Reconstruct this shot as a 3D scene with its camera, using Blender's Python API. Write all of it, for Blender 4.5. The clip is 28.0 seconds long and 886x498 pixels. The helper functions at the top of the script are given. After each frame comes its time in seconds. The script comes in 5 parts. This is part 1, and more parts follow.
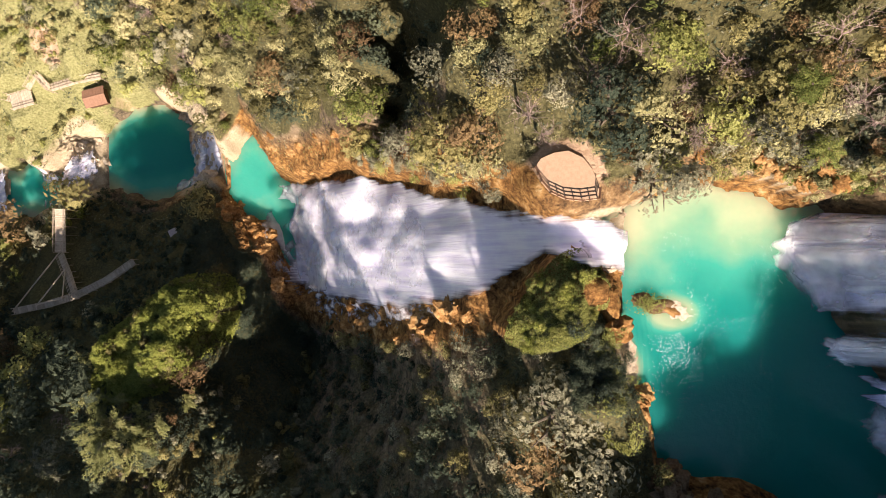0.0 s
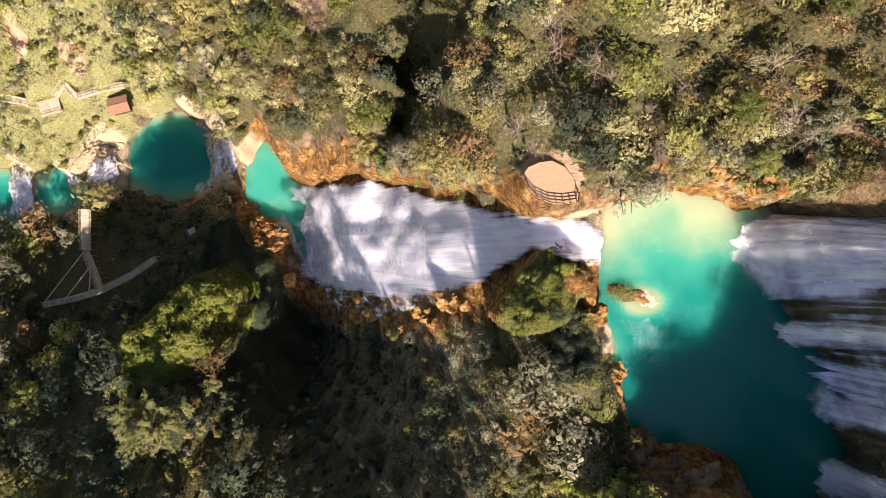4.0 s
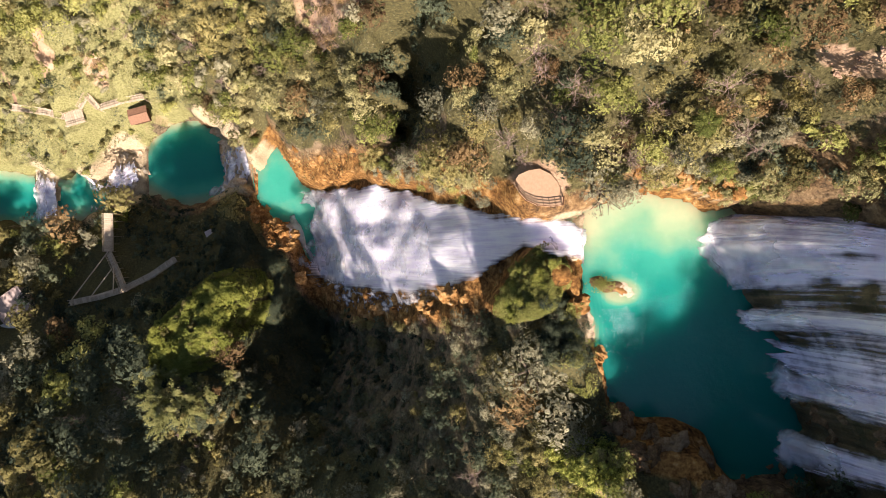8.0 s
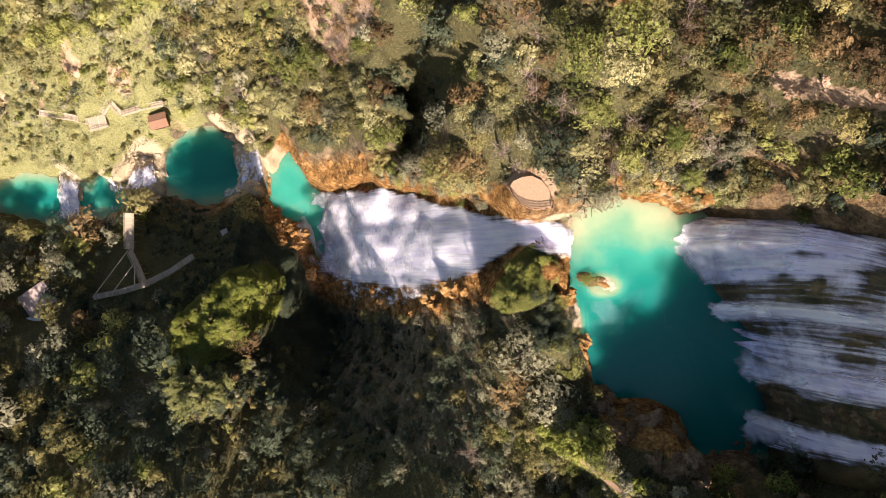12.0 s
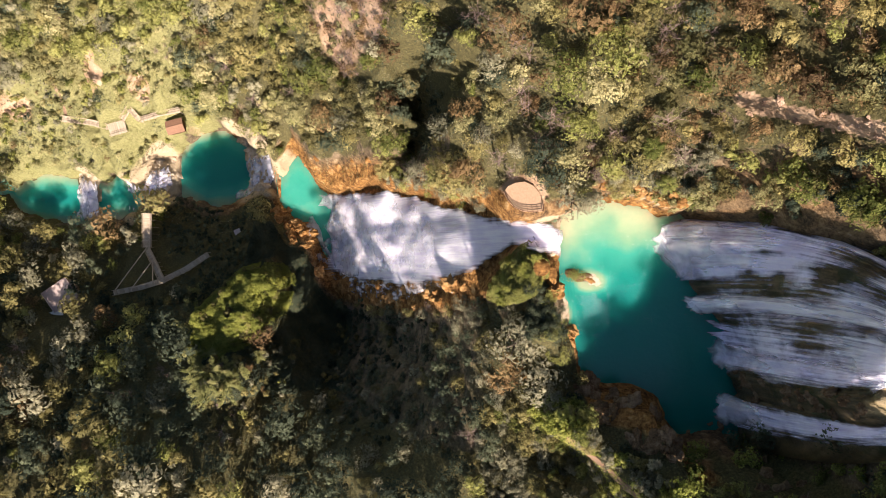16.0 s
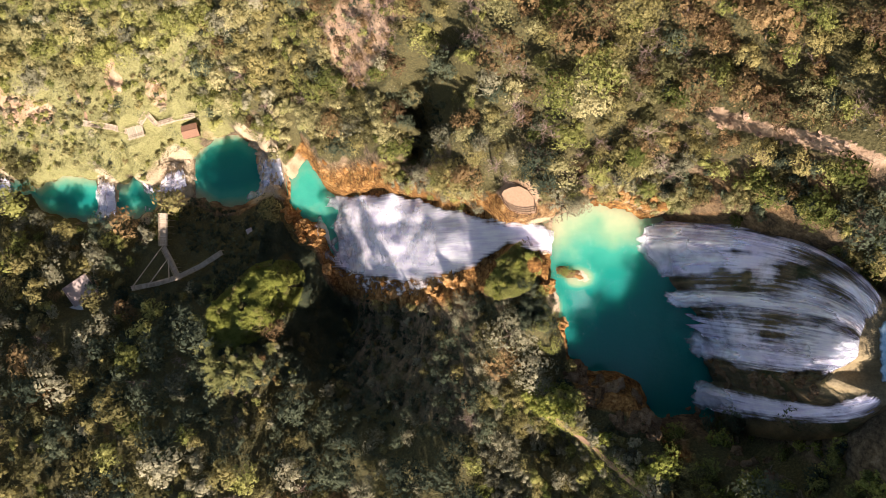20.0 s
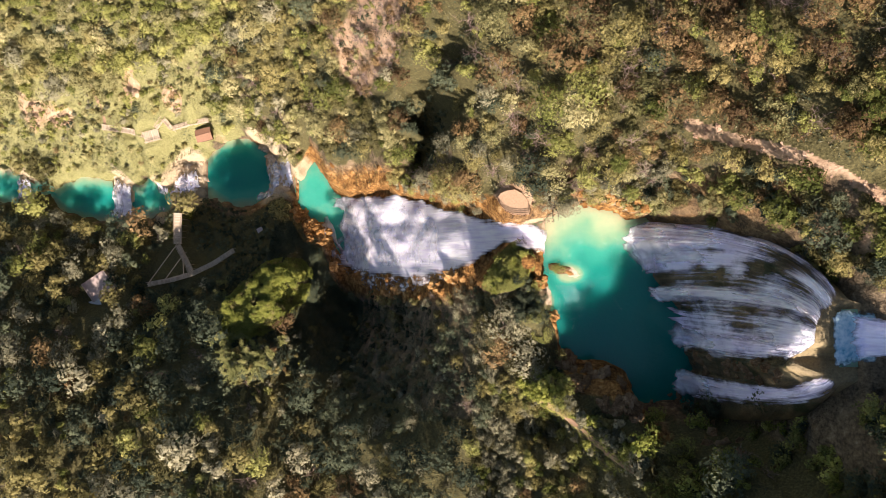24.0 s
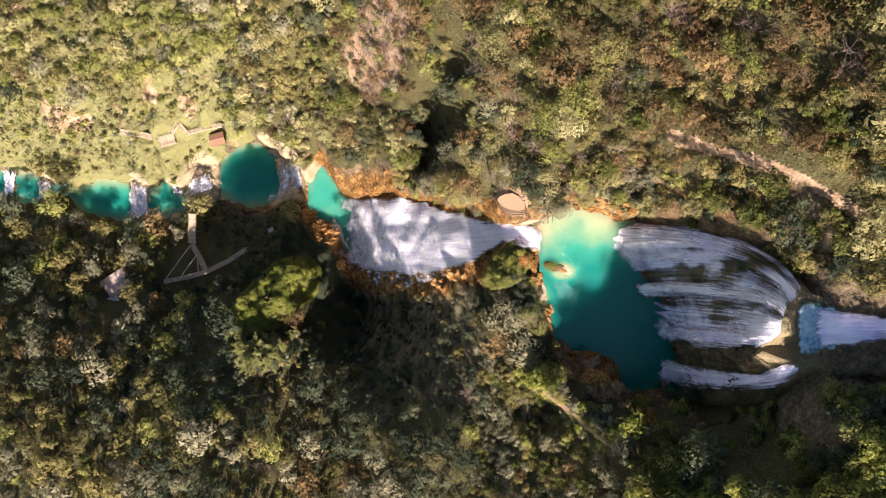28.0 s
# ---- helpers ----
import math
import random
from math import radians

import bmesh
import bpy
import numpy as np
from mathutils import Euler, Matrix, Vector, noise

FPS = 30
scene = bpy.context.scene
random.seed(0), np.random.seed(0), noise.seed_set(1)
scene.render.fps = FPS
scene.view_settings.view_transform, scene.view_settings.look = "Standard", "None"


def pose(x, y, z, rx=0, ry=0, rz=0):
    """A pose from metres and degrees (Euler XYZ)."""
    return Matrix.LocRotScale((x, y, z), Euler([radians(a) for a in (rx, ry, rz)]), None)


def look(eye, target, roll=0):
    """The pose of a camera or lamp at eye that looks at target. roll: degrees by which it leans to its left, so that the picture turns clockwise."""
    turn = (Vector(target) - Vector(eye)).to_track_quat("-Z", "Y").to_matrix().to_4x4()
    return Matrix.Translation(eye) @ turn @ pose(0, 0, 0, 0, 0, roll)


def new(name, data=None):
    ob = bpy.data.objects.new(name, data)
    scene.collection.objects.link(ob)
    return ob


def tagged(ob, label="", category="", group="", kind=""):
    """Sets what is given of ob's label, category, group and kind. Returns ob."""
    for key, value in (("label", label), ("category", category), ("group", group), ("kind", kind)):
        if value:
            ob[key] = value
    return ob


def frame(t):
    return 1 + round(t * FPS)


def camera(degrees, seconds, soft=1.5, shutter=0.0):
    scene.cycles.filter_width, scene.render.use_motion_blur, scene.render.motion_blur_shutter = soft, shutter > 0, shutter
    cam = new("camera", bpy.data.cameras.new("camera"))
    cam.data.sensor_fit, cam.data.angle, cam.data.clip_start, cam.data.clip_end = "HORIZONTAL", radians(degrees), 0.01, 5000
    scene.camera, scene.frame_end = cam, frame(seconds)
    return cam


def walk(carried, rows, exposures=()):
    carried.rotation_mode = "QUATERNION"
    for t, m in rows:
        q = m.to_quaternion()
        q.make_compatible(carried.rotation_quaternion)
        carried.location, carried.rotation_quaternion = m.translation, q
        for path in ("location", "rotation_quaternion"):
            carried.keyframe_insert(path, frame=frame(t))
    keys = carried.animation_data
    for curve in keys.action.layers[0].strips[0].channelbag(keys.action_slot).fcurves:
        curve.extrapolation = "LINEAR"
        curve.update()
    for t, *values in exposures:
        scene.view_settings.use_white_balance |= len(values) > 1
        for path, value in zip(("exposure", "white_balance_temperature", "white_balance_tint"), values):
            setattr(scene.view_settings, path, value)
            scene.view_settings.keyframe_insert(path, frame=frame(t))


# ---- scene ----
cam = camera(70.7, 28.0, soft=0.85)
# seconds, x, y, height, turn; the camera looks straight down while it rises
PATH = [
    (0.0, -0.01, 0.27, 90.00, -0.72),
    (0.5, -0.00, 0.20, 91.37, -0.27),
    (1.0, -0.02, 0.07, 92.75, -0.13),
    (1.5, -0.01, 0.00, 94.11, -0.15),
    (2.0, -0.01, -0.01, 95.46, -0.16),
    (2.5, -0.04, -0.03, 96.76, -0.19),
    (3.0, -0.07, -0.10, 98.10, -0.34),
    (3.5, -0.08, -0.16, 99.46, -0.49),
    (5.5, -0.24, -0.28, 104.83, -1.10),
    (6.0, -0.26, -0.32, 106.19, -1.13),
    (7.0, -0.29, -0.40, 108.88, -1.12),
    (8.0, -0.33, -0.48, 111.55, -1.08),
    (9.0, -0.41, -0.56, 114.25, -1.02),
    (10.0, -0.52, -0.64, 116.95, -0.96),
    (11.0, -0.62, -0.73, 119.64, -0.92),
    (12.0, -0.72, -0.80, 122.36, -0.86),
    (12.5, -0.77, -0.83, 123.72, -0.84),
    (14.5, -0.88, -0.97, 129.06, -0.77),
    (15.0, -0.91, -1.00, 130.37, -0.75),
    (16.0, -0.95, -1.06, 133.01, -0.71),
    (17.0, -1.02, -1.10, 135.68, -0.67),
    (18.0, -1.11, -1.17, 138.35, -0.62),
    (19.0, -1.19, -1.25, 140.96, -0.56),
    (20.0, -1.25, -1.35, 143.57, -0.50),
    (21.0, -1.32, -1.45, 146.19, -0.44),
    (21.5, -1.36, -1.51, 147.51, -0.42),
    (23.5, -1.48, -1.72, 152.76, -0.35),
    (24.0, -1.53, -1.77, 154.10, -0.33),
    (25.0, -1.68, -1.82, 156.81, -0.31),
    (26.0, -1.87, -1.85, 159.49, -0.29),
    (27.0, -2.06, -1.90, 162.19, -0.27),
    (28.0, -2.24, -1.98, 164.91, -0.24),
]
walk(cam, [(t, pose(x, y, z, 0, 0, turn)) for t, x, y, z, turn in PATH])

# ---- light ----
SUN_ELEVATION, SUN_AZIMUTH = 40.0, 168.0   # degrees; azimuth clockwise from +y
_az, _el = radians(SUN_AZIMUTH), radians(SUN_ELEVATION)
TO_SUN = Vector((math.sin(_az) * math.cos(_el), math.cos(_az) * math.cos(_el), math.sin(_el)))
world = bpy.data.worlds.new("world")
scene.world = world
world.use_nodes = True
sky = world.node_tree.nodes.new("ShaderNodeTexSky")
sky.sky_type, sky.sun_disc = "NISHITA", False
sky.sun_elevation, sky.sun_rotation = _el, _az
world.node_tree.links.new(sky.outputs[0], world.node_tree.nodes["Background"].inputs[0])
world.node_tree.nodes["Background"].inputs[1].default_value = 0.05
sun = new("sun", bpy.data.lights.new("sun", "SUN"))
sun.data.energy, sun.data.angle, sun.data.color = 5.3, radians(0.6), (1.0, 0.87, 0.785)
sun.matrix_world = look(TO_SUN * 300, (0, 0, 0))
scene.view_settings.exposure = 1.18


# ---- materials ----
def material(name, rough=0.8, spec=0.3):
    m = bpy.data.materials.new(name)
    m.use_nodes = True
    b = m.node_tree.nodes["Principled BSDF"]
    b.inputs["Roughness"].default_value = rough
    b.inputs["Specular IOR Level"].default_value = spec
    return m, m.node_tree, b


def node(t, kind, **values):
    n = t.nodes.new("ShaderNode" + kind)
    for k, v in values.items():
        n.inputs[k.replace("_", " ")].default_value = v
    return n


def ramp(t, source, *stops):
    r = t.nodes.new("ShaderNodeValToRGB")
    e = r.color_ramp.elements
    while len(e) < len(stops):
        e.new(0.5)
    for q, (p, c) in zip(e, stops):
        q.position, q.color = p, (*c, 1) if len(c) == 3 else c
    t.links.new(source, r.inputs[0])
    return r.outputs[0]


def noise_out(t, scale, detail=4.0, rough=0.6, stretch=None, vector=None):
    """Noise over world places, or over a given vector, stretched."""
    n = node(t, "TexNoise", Scale=scale, Detail=detail, Roughness=rough)
    v = vector or t.nodes.new("ShaderNodeNewGeometry").outputs["Position"]
    if stretch:
        m = node(t, "Mapping")
        m.inputs["Scale"].default_value = stretch
        t.links.new(v, m.inputs["Vector"])
        v = m.outputs[0]
    t.links.new(v, n.inputs["Vector"])
    return n.outputs["Fac"]


def mix(t, fac, a, b, mode="MIX"):
    m = t.nodes.new("ShaderNodeMix")
    m.data_type, m.blend_type = "RGBA", mode
    for s, q in ((fac, m.inputs[0]), (a, m.inputs[6]), (b, m.inputs[7])):
        if hasattr(s, "links"):
            t.links.new(s, q)
        elif isinstance(s, (int, float)):
            q.default_value = s
        else:
            q.default_value = (*s, 1)
    return m.outputs[2]


def calc(t, op, a, b=0.0, clamp=False):
    m = t.nodes.new("ShaderNodeMath")
    m.operation, m.use_clamp = op, clamp
    for s, q in ((a, m.inputs[0]), (b, m.inputs[1])):
        if hasattr(s, "links"):
            t.links.new(s, q)
        else:
            q.default_value = s
    return m.outputs[0]


def attribute(t, name):
    a = t.nodes.new("ShaderNodeAttribute")
    a.attribute_name = name
    return a.outputs["Fac"]


def bump(t, b, source, strength, distance=0.2):
    n = node(t, "Bump", Strength=strength, Distance=distance)
    t.links.new(source, n.inputs["Height"])
    t.links.new(n.outputs[0], b.inputs["Normal"])


def leaf_material(name, dark, mid, light, tint=(1, 1, 1), translucent=0.26):
    """Foliage: every leaf its own tone, every plant its own tint, larger drifts over the slope."""
    m, t, b = material(name, 0.7, 0.1)
    island = t.nodes.new("ShaderNodeNewGeometry").outputs["Random Per Island"]
    drift = noise_out(t, 0.20, 1.0)
    own = t.nodes.new("ShaderNodeObjectInfo").outputs["Random"]
    tone = calc(t, "ADD", calc(t, "MULTIPLY", island, 0.16), calc(t, "MULTIPLY", drift, 0.62))
    tone = calc(t, "ADD", tone, attribute(t, "own"))
    sprig = noise_out(t, 5.0, 3.0, 0.7)
    tone = calc(t, "ADD", tone, calc(t, "MULTIPLY", calc(t, "SUBTRACT", sprig, 0.5), 1.5))
    tone = calc(t, "ADD", tone, calc(t, "MULTIPLY", calc(t, "SUBTRACT", own, 0.5), 0.15), True)
    c = ramp(t, tone, (0.30, dark), (0.63, mid), (0.98, light))
    c = mix(t, calc(t, "MULTIPLY", noise_out(t, 0.09, 2.0), 0.6), c, tint, "MULTIPLY")
    t.links.new(c, b.inputs["Base Color"])
    bump(t, b, sprig, 0.9, 0.25)
    tr = t.nodes.new("ShaderNodeBsdfTranslucent")
    t.links.new(c, tr.inputs["Color"])
    ms = t.nodes.new("ShaderNodeMixShader")
    ms.inputs[0].default_value = translucent
    t.links.new(b.outputs[0], ms.inputs[1])
    t.links.new(tr.outputs[0], ms.inputs[2])
    # each face is a sprig: gaps between its small leaves
    lace = calc(t, "MULTIPLY", calc(t, "SUBTRACT", noise_out(t, 6.0, 2.0, 0.6), 0.405), 20.0, True)
    gap = t.nodes.new("ShaderNodeMixShader")
    t.links.new(lace, gap.inputs[0])
    t.links.new(t.nodes.new("ShaderNodeBsdfTransparent").outputs[0], gap.inputs[1])
    t.links.new(ms.outputs[0], gap.inputs[2])
    t.links.new(gap.outputs[0], t.nodes["Material Output"].inputs["Surface"])
    return m


# green kept dark; its tone also stands in for shade on the south slopes
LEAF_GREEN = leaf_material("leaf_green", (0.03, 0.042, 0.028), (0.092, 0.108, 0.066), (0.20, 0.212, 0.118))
LEAF_OLIVE = leaf_material("leaf_olive", (0.085, 0.08, 0.034), (0.28, 0.25, 0.10), (0.49, 0.42, 0.18), (1.0, 0.87, 0.66))
LEAF_PALE = leaf_material("leaf_pale", (0.10, 0.098, 0.065), (0.29, 0.268, 0.165), (0.50, 0.45, 0.29))
LEAF_KHAKI = leaf_material("leaf_khaki", (0.12, 0.115, 0.045), (0.385, 0.345, 0.155), (0.62, 0.54, 0.275))
LEAF_BRIGHT = leaf_material("leaf_bright", (0.08, 0.095, 0.022), (0.285, 0.285, 0.08), (0.50, 0.47, 0.16))
LEAF_RUST = leaf_material("leaf_rust", (0.10, 0.065, 0.035), (0.28, 0.19, 0.09), (0.46, 0.33, 0.16), (1.0, 0.85, 0.75))
VINE = leaf_material("vine_leaves", (0.09, 0.11, 0.02), (0.35, 0.365, 0.08), (0.60, 0.56, 0.16))
GRASS = leaf_material("grass_blades", (0.10, 0.105, 0.035), (0.28, 0.275, 0.115), (0.48, 0.43, 0.22))


def twig_material(name, a, b_):
    m, t, b = material(name, 0.85, 0.15)
    t.links.new(ramp(t, t.nodes.new("ShaderNodeNewGeometry").outputs["Random Per Island"], (0.0, a), (1.0, b_)), b.inputs["Base Color"])
    return m


BARK = twig_material("bark", (0.10, 0.075, 0.05), (0.20, 0.16, 0.12))
TWIG_GREY = twig_material("bare_twigs", (0.15, 0.10, 0.085), (0.36, 0.26, 0.22))


def ground_material():
    m, t, b = material("ground_soil_and_rock", 0.92, 0.12)
    big, fine, mid = noise_out(t, 0.06, 3.0), noise_out(t, 2.2, 6.0, 0.7), noise_out(t, 0.35, 5.0, 0.65)
    vor = t.nodes.new("ShaderNodeTexVoronoi")
    vor.feature = "DISTANCE_TO_EDGE"
    vor.inputs["Scale"].default_value = 0.55
    warp = t.nodes.new("ShaderNodeVectorMath")
    warp.operation = "ADD"
    n_ = node(t, "TexNoise", Scale=0.6, Detail=5.0)
    pos = t.nodes.new("ShaderNodeNewGeometry").outputs["Position"]
    t.links.new(pos, n_.inputs["Vector"])
    sc = t.nodes.new("ShaderNodeVectorMath")
    sc.operation = "SCALE"
    sc.inputs["Scale"].default_value = 2.6
    t.links.new(n_.outputs["Color"], sc.inputs[0])
    t.links.new(pos, warp.inputs[0])
    t.links.new(sc.outputs[0], warp.inputs[1])
    t.links.new(warp.outputs[0], vor.inputs["Vector"])
    crack = calc(t, "MULTIPLY", vor.outputs["Distance"], 2.2, True)
    strata = calc(t, "ADD", calc(t, "MULTIPLY", noise_out(t, 0.45, 6.0, 0.7), 0.8), calc(t, "MULTIPLY", crack, 0.22))
    soil = ramp(t, fine, (0.3, (0.045, 0.04, 0.02)), (0.55, (0.12, 0.105, 0.045)), (0.75, (0.23, 0.19, 0.09)))
    rock = ramp(t, calc(t, "ADD", calc(t, "MULTIPLY", strata, 0.6), calc(t, "MULTIPLY", fine, 0.4)),
                (0.36, (0.05, 0.025, 0.010)), (0.45, (0.20, 0.095, 0.03)), (0.54, (0.38, 0.20, 0.065)), (0.68, (0.58, 0.40, 0.20)))
    grey = ramp(t, calc(t, "ADD", calc(t, "MULTIPLY", strata, 0.5), calc(t, "MULTIPLY", fine, 0.5)),
                (0.35, (0.06, 0.05, 0.035)), (0.55, (0.20, 0.17, 0.12)), (0.7, (0.36, 0.31, 0.24)))
    rock = mix(t, attribute(t, "orange"), grey, rock)
    sand = ramp(t, fine, (0.3, (0.38, 0.28, 0.16)), (0.7, (0.60, 0.49, 0.34)))
    grass = ramp(t, fine, (0.3, (0.11, 0.105, 0.04)), (0.5, (0.26, 0.245, 0.10)), (0.75, (0.42, 0.37, 0.19)))
    dirt = ramp(t, mid, (0.3, (0.36, 0.22, 0.13)), (0.7, (0.60, 0.42, 0.28)))
    c = mix(t, attribute(t, "grass"), soil, grass)
    edge = lambda name: calc(t, "MULTIPLY", calc(t, "SUBTRACT", calc(t, "ADD", attribute(t, name), calc(t, "MULTIPLY", mid, 0.5)), 0.55), 4.0, True)
    c = mix(t, edge("dirt"), c, dirt)
    c = mix(t, edge("rock"), c, rock)
    c = mix(t, edge("sand"), c, sand)
    t.links.new(c, b.inputs["Base Color"])
    bump(t, b, calc(t, "ADD", fine, calc(t, "MULTIPLY", strata, 1.5)), 0.9, 0.5)
    return m


GROUND = ground_material()


def water_material():
    """Milky turquoise lime water: pale over shallows, teal where deep."""
    m, t, b = material("turquoise_water", 0.08, 0.4)
    b.subsurface_method = "BURLEY"
    b.inputs["Subsurface Weight"].default_value = 0.9
    b.inputs["Subsurface Radius"].default_value = (1.0, 3.6, 3.2)
    b.inputs["Subsurface Scale"].default_value = 1.8
    depth = calc(t, "ADD", attribute(t, "depth"), calc(t, "MULTIPLY", calc(t, "SUBTRACT", noise_out(t, 0.12, 4.0), 0.5), 0.45))
    c = ramp(t, depth, (0.0, (0.40, 0.46, 0.27)), (0.2, (0.20, 0.37, 0.225)), (0.45, (0.045, 0.31, 0.225)), (0.8, (0.012, 0.215, 0.168)), (1.0, (0.008, 0.185, 0.152)))
    t.links.new(c, b.inputs["Base Color"])
    bump(t, b, calc(t, "ADD", noise_out(t, 1.6, 3.0), calc(t, "MULTIPLY", noise_out(t, 0.35, 2.0), 2.0)), 0.35, 0.12)
    return m


WATER = water_material()


def foam_material(name, across, along, dark=(0.60, 0.545, 0.69), light=(0.80, 0.775, 0.81), contrast=1.6, most=1.0, billow=0.36):
    """White water in streaks along its fall; where it is thin the rock shows."""
    m, t, b = material(name, 0.7, 0.1)
    b.subsurface_method = "BURLEY"
    b.inputs["Subsurface Weight"].default_value = 0.8
    b.inputs["Subsurface Radius"].default_value = (3.6, 3.6, 4.4)
    b.inputs["Subsurface Scale"].default_value = 1.0
    uv = t.nodes.new("ShaderNodeUVMap").outputs[0]
    s = noise_out(t, 1.0, 5.0, 0.55, (along, across, 1.0), uv)
    s2 = noise_out(t, 0.22, 4.0, 0.6)
    v = calc(t, "ADD", calc(t, "MULTIPLY", s, 1.0 - billow), calc(t, "MULTIPLY", s2, billow))
    alpha = calc(t, "ADD", calc(t, "SUBTRACT", calc(t, "MULTIPLY", attribute(t, "cover"), 2.0), 0.5), calc(t, "MULTIPLY", calc(t, "SUBTRACT", v, 0.5), contrast * 2.0), True)
    # the lavender dark tone paints the shading between streaks into the colour
    t.links.new(ramp(t, v, (0.36, dark), (0.58, light)), b.inputs["Base Color"])
    t.links.new(calc(t, "MULTIPLY", alpha, most), b.inputs["Alpha"])
    bump(t, b, v, 0.35, 0.5)
    return m


FOAM = foam_material("falling_water", 1.7, 0.10)
# violet tint puts the bluish look of shaded water into the colour
FOAM_THIN = foam_material("thin_falling_water", 1.5, 0.09, (0.64, 0.57, 0.82), (0.88, 0.83, 0.96), 2.2, 0.96, 0.5)
FOAM_LACE = foam_material("lacy_thin_water", 0.8, 0.42, (0.70, 0.62, 0.72), (0.92, 0.88, 0.90), 3.0, 0.85, 0.45)
SPRAY = foam_material("drifting_spray", 0.25, 0.2, (0.84, 0.79, 0.90), (0.95, 0.92, 0.96), 1.6, 0.62, 0.6)


FOAM_BLUE = foam_material("shallow_blue_white_water", 1.2, 0.25, (0.16, 0.42, 0.62), (0.60, 0.76, 0.86), 2.0, 0.9, 0.4)


# near-white colour for painted sun glints as well as foam
GLINT_FLECK, _t, _b = material("glint_and_foam_fleck", 0.5, 0.3)
_b.inputs["Base Color"].default_value = (0.86, 0.9, 0.88, 1)


# ---- the lie of the land ----
_tab = np.random.RandomState(7).rand(256, 256)


def vnoise(x, y, seed=0):
    xi, yi = np.floor(x).astype(int), np.floor(y).astype(int)
    fx, fy = x - xi, y - yi
    fx, fy = fx * fx * (3 - 2 * fx), fy * fy * (3 - 2 * fy)
    g = lambda i, j: _tab[(xi + i + 37 * seed) % 256, (yi + j + 91 * seed) % 256]
    return (g(0, 0) * (1 - fx) + g(1, 0) * fx) * (1 - fy) + (g(0, 1) * (1 - fx) + g(1, 1) * fx) * fy


def fbm(x, y, size, octaves=4, seed=0, gain=0.5):
    out, amp, s = 0.0, 1.0, 1.0 / size
    for k in range(octaves):
        out = out + amp * (vnoise(x * s + 13.7 * k, y * s + 7.1 * k, seed + k) - 0.5)
        amp, s = amp * gain, s * 2.03
    return out


def step(a, b, v):
    q = np.clip((v - a) / (b - a), 0, 1)
    return q * q * (3 - 2 * q)


# The river, downstream end first: its south and north edge along x
EDGE_X = [-300, -176, -172, -168, -164, -160, -154, -149, -146, -142, -133, -126, -122, -117, -113, -110, -107, -103, -100, -96, -91, -87, -84.5, -82, -78, -73, -69, -64, -61, -57, -53, -50.5,
          -49, -47, -45, -41.5, -38.3, -35.2, -32, -25, -12, 0, 8, 12, 16, 18, 20, 22, 23.5, 26, 33, 37, 39, 59.5, 62.5, 140]
EDGE_S = [5, 19, 19, 17, 16.5, 18, 20, 19, 15.5, 12, 9.7, 9.7, 9.4, 10, 12, 12, 12, 12.2, 17, 17.5, 18, 18.5, 18, 16.5, 14.3, 14.3, 14.5, 17, 19.5, 20.5, 18, 14,
          10.5, 8.6, 8.2, 7.2, -1.5, -7.5, -10.5, -10, -11, -8, -4.2, -0.8, -2, -3.5, -7, -14, -24, -27, -27.5, -30, -35, -36, -24, -24]
EDGE_N = [25, 31, 29.5, 28.5, 28.5, 26.5, 25, 24.5, 21.5, 24, 25.6, 24.6, 25.2, 23, 21.5, 28, 22, 20.5, 26, 29.5, 31, 31, 33.5, 36.6, 38, 39.5, 38, 34, 32, 30.5, 27, 20.5,
          22.5, 25.5, 27.4, 23.4, 18.4, 16.5, 16.2, 16, 13.5, 8.5, 5.8, 4.2, 3.2, 3.2, 3.6, 5, 6, 7.5, 7.5, 6, 5, 5, -10, -10]
# heights of the land along x: 15 and 45 m beyond the north edge, 15 and 40 m beyond the south edge
SECTIONS = [
    (-300, -84, -62, -88, -66), (-165, -72, -50, -77, -60), (-135, -68, -47, -71, -55), (-108, -63, -42, -68, -56),
    (-85, -53, -38, -65, -49), (-70, -52, -36, -56, -36), (-60, -44, -26, -55, -34), (-48, -40, -15, -51, -33),
    (-36, -31, -8, -46, -27), (-25, -26, 0, -44, -13), (-12, 3, 24, -31, -1), (0, 26, 38, -11, 7), (10, 28, 40, 5, 10),
    (16, 28, 42, 13, 17), (20, 29, 44, 18, 20), (24, 30, 46, 24, 24), (28, 32, 50, 29, 31), (32, 35, 53, 37, 42), (40, 40, 60, 46, 48), (60, 56, 74, 50, 51), (140, 80, 95, 70, 75),
]
_sec = np.array(SECTIONS, float)
_fine = np.arange(-300.0, 140.0, 0.5)


def _smooth(v, n):
    k = np.exp(-np.linspace(-2, 2, 2 * n + 1) ** 2)
    return np.convolve(np.pad(v, n, "edge"), k / k.sum(), "valid")


_cols = [_smooth(np.interp(_fine, EDGE_X, e), 2) for e in (EDGE_S, EDGE_N)] + [_smooth(np.interp(_fine, _sec[:, 0], _sec[:, j]), 8) for j in range(1, 5)]
# water level along the river: flat pools with falls between them
LEVEL_X = [-300, -176, -172, -161, -157, -124, -117, -101, -86.5, -85.5, -64, -51.5, -34, -12, 4, 15, 20, 41]
LEVEL_Z = [-88, -86, -83.5, -83.5, -80.5, -80.5, -78, -78, -73, -73, -73, -60, -59.5, -22, 5, 18, 19.7, 19.7]
CLIFF_Y = [-60, -37, -30, -22, -12, -7, -2, 5, 40]
CLIFF_BASE = [50, 53, 55, 56, 56, 56, 52, 42, 38]
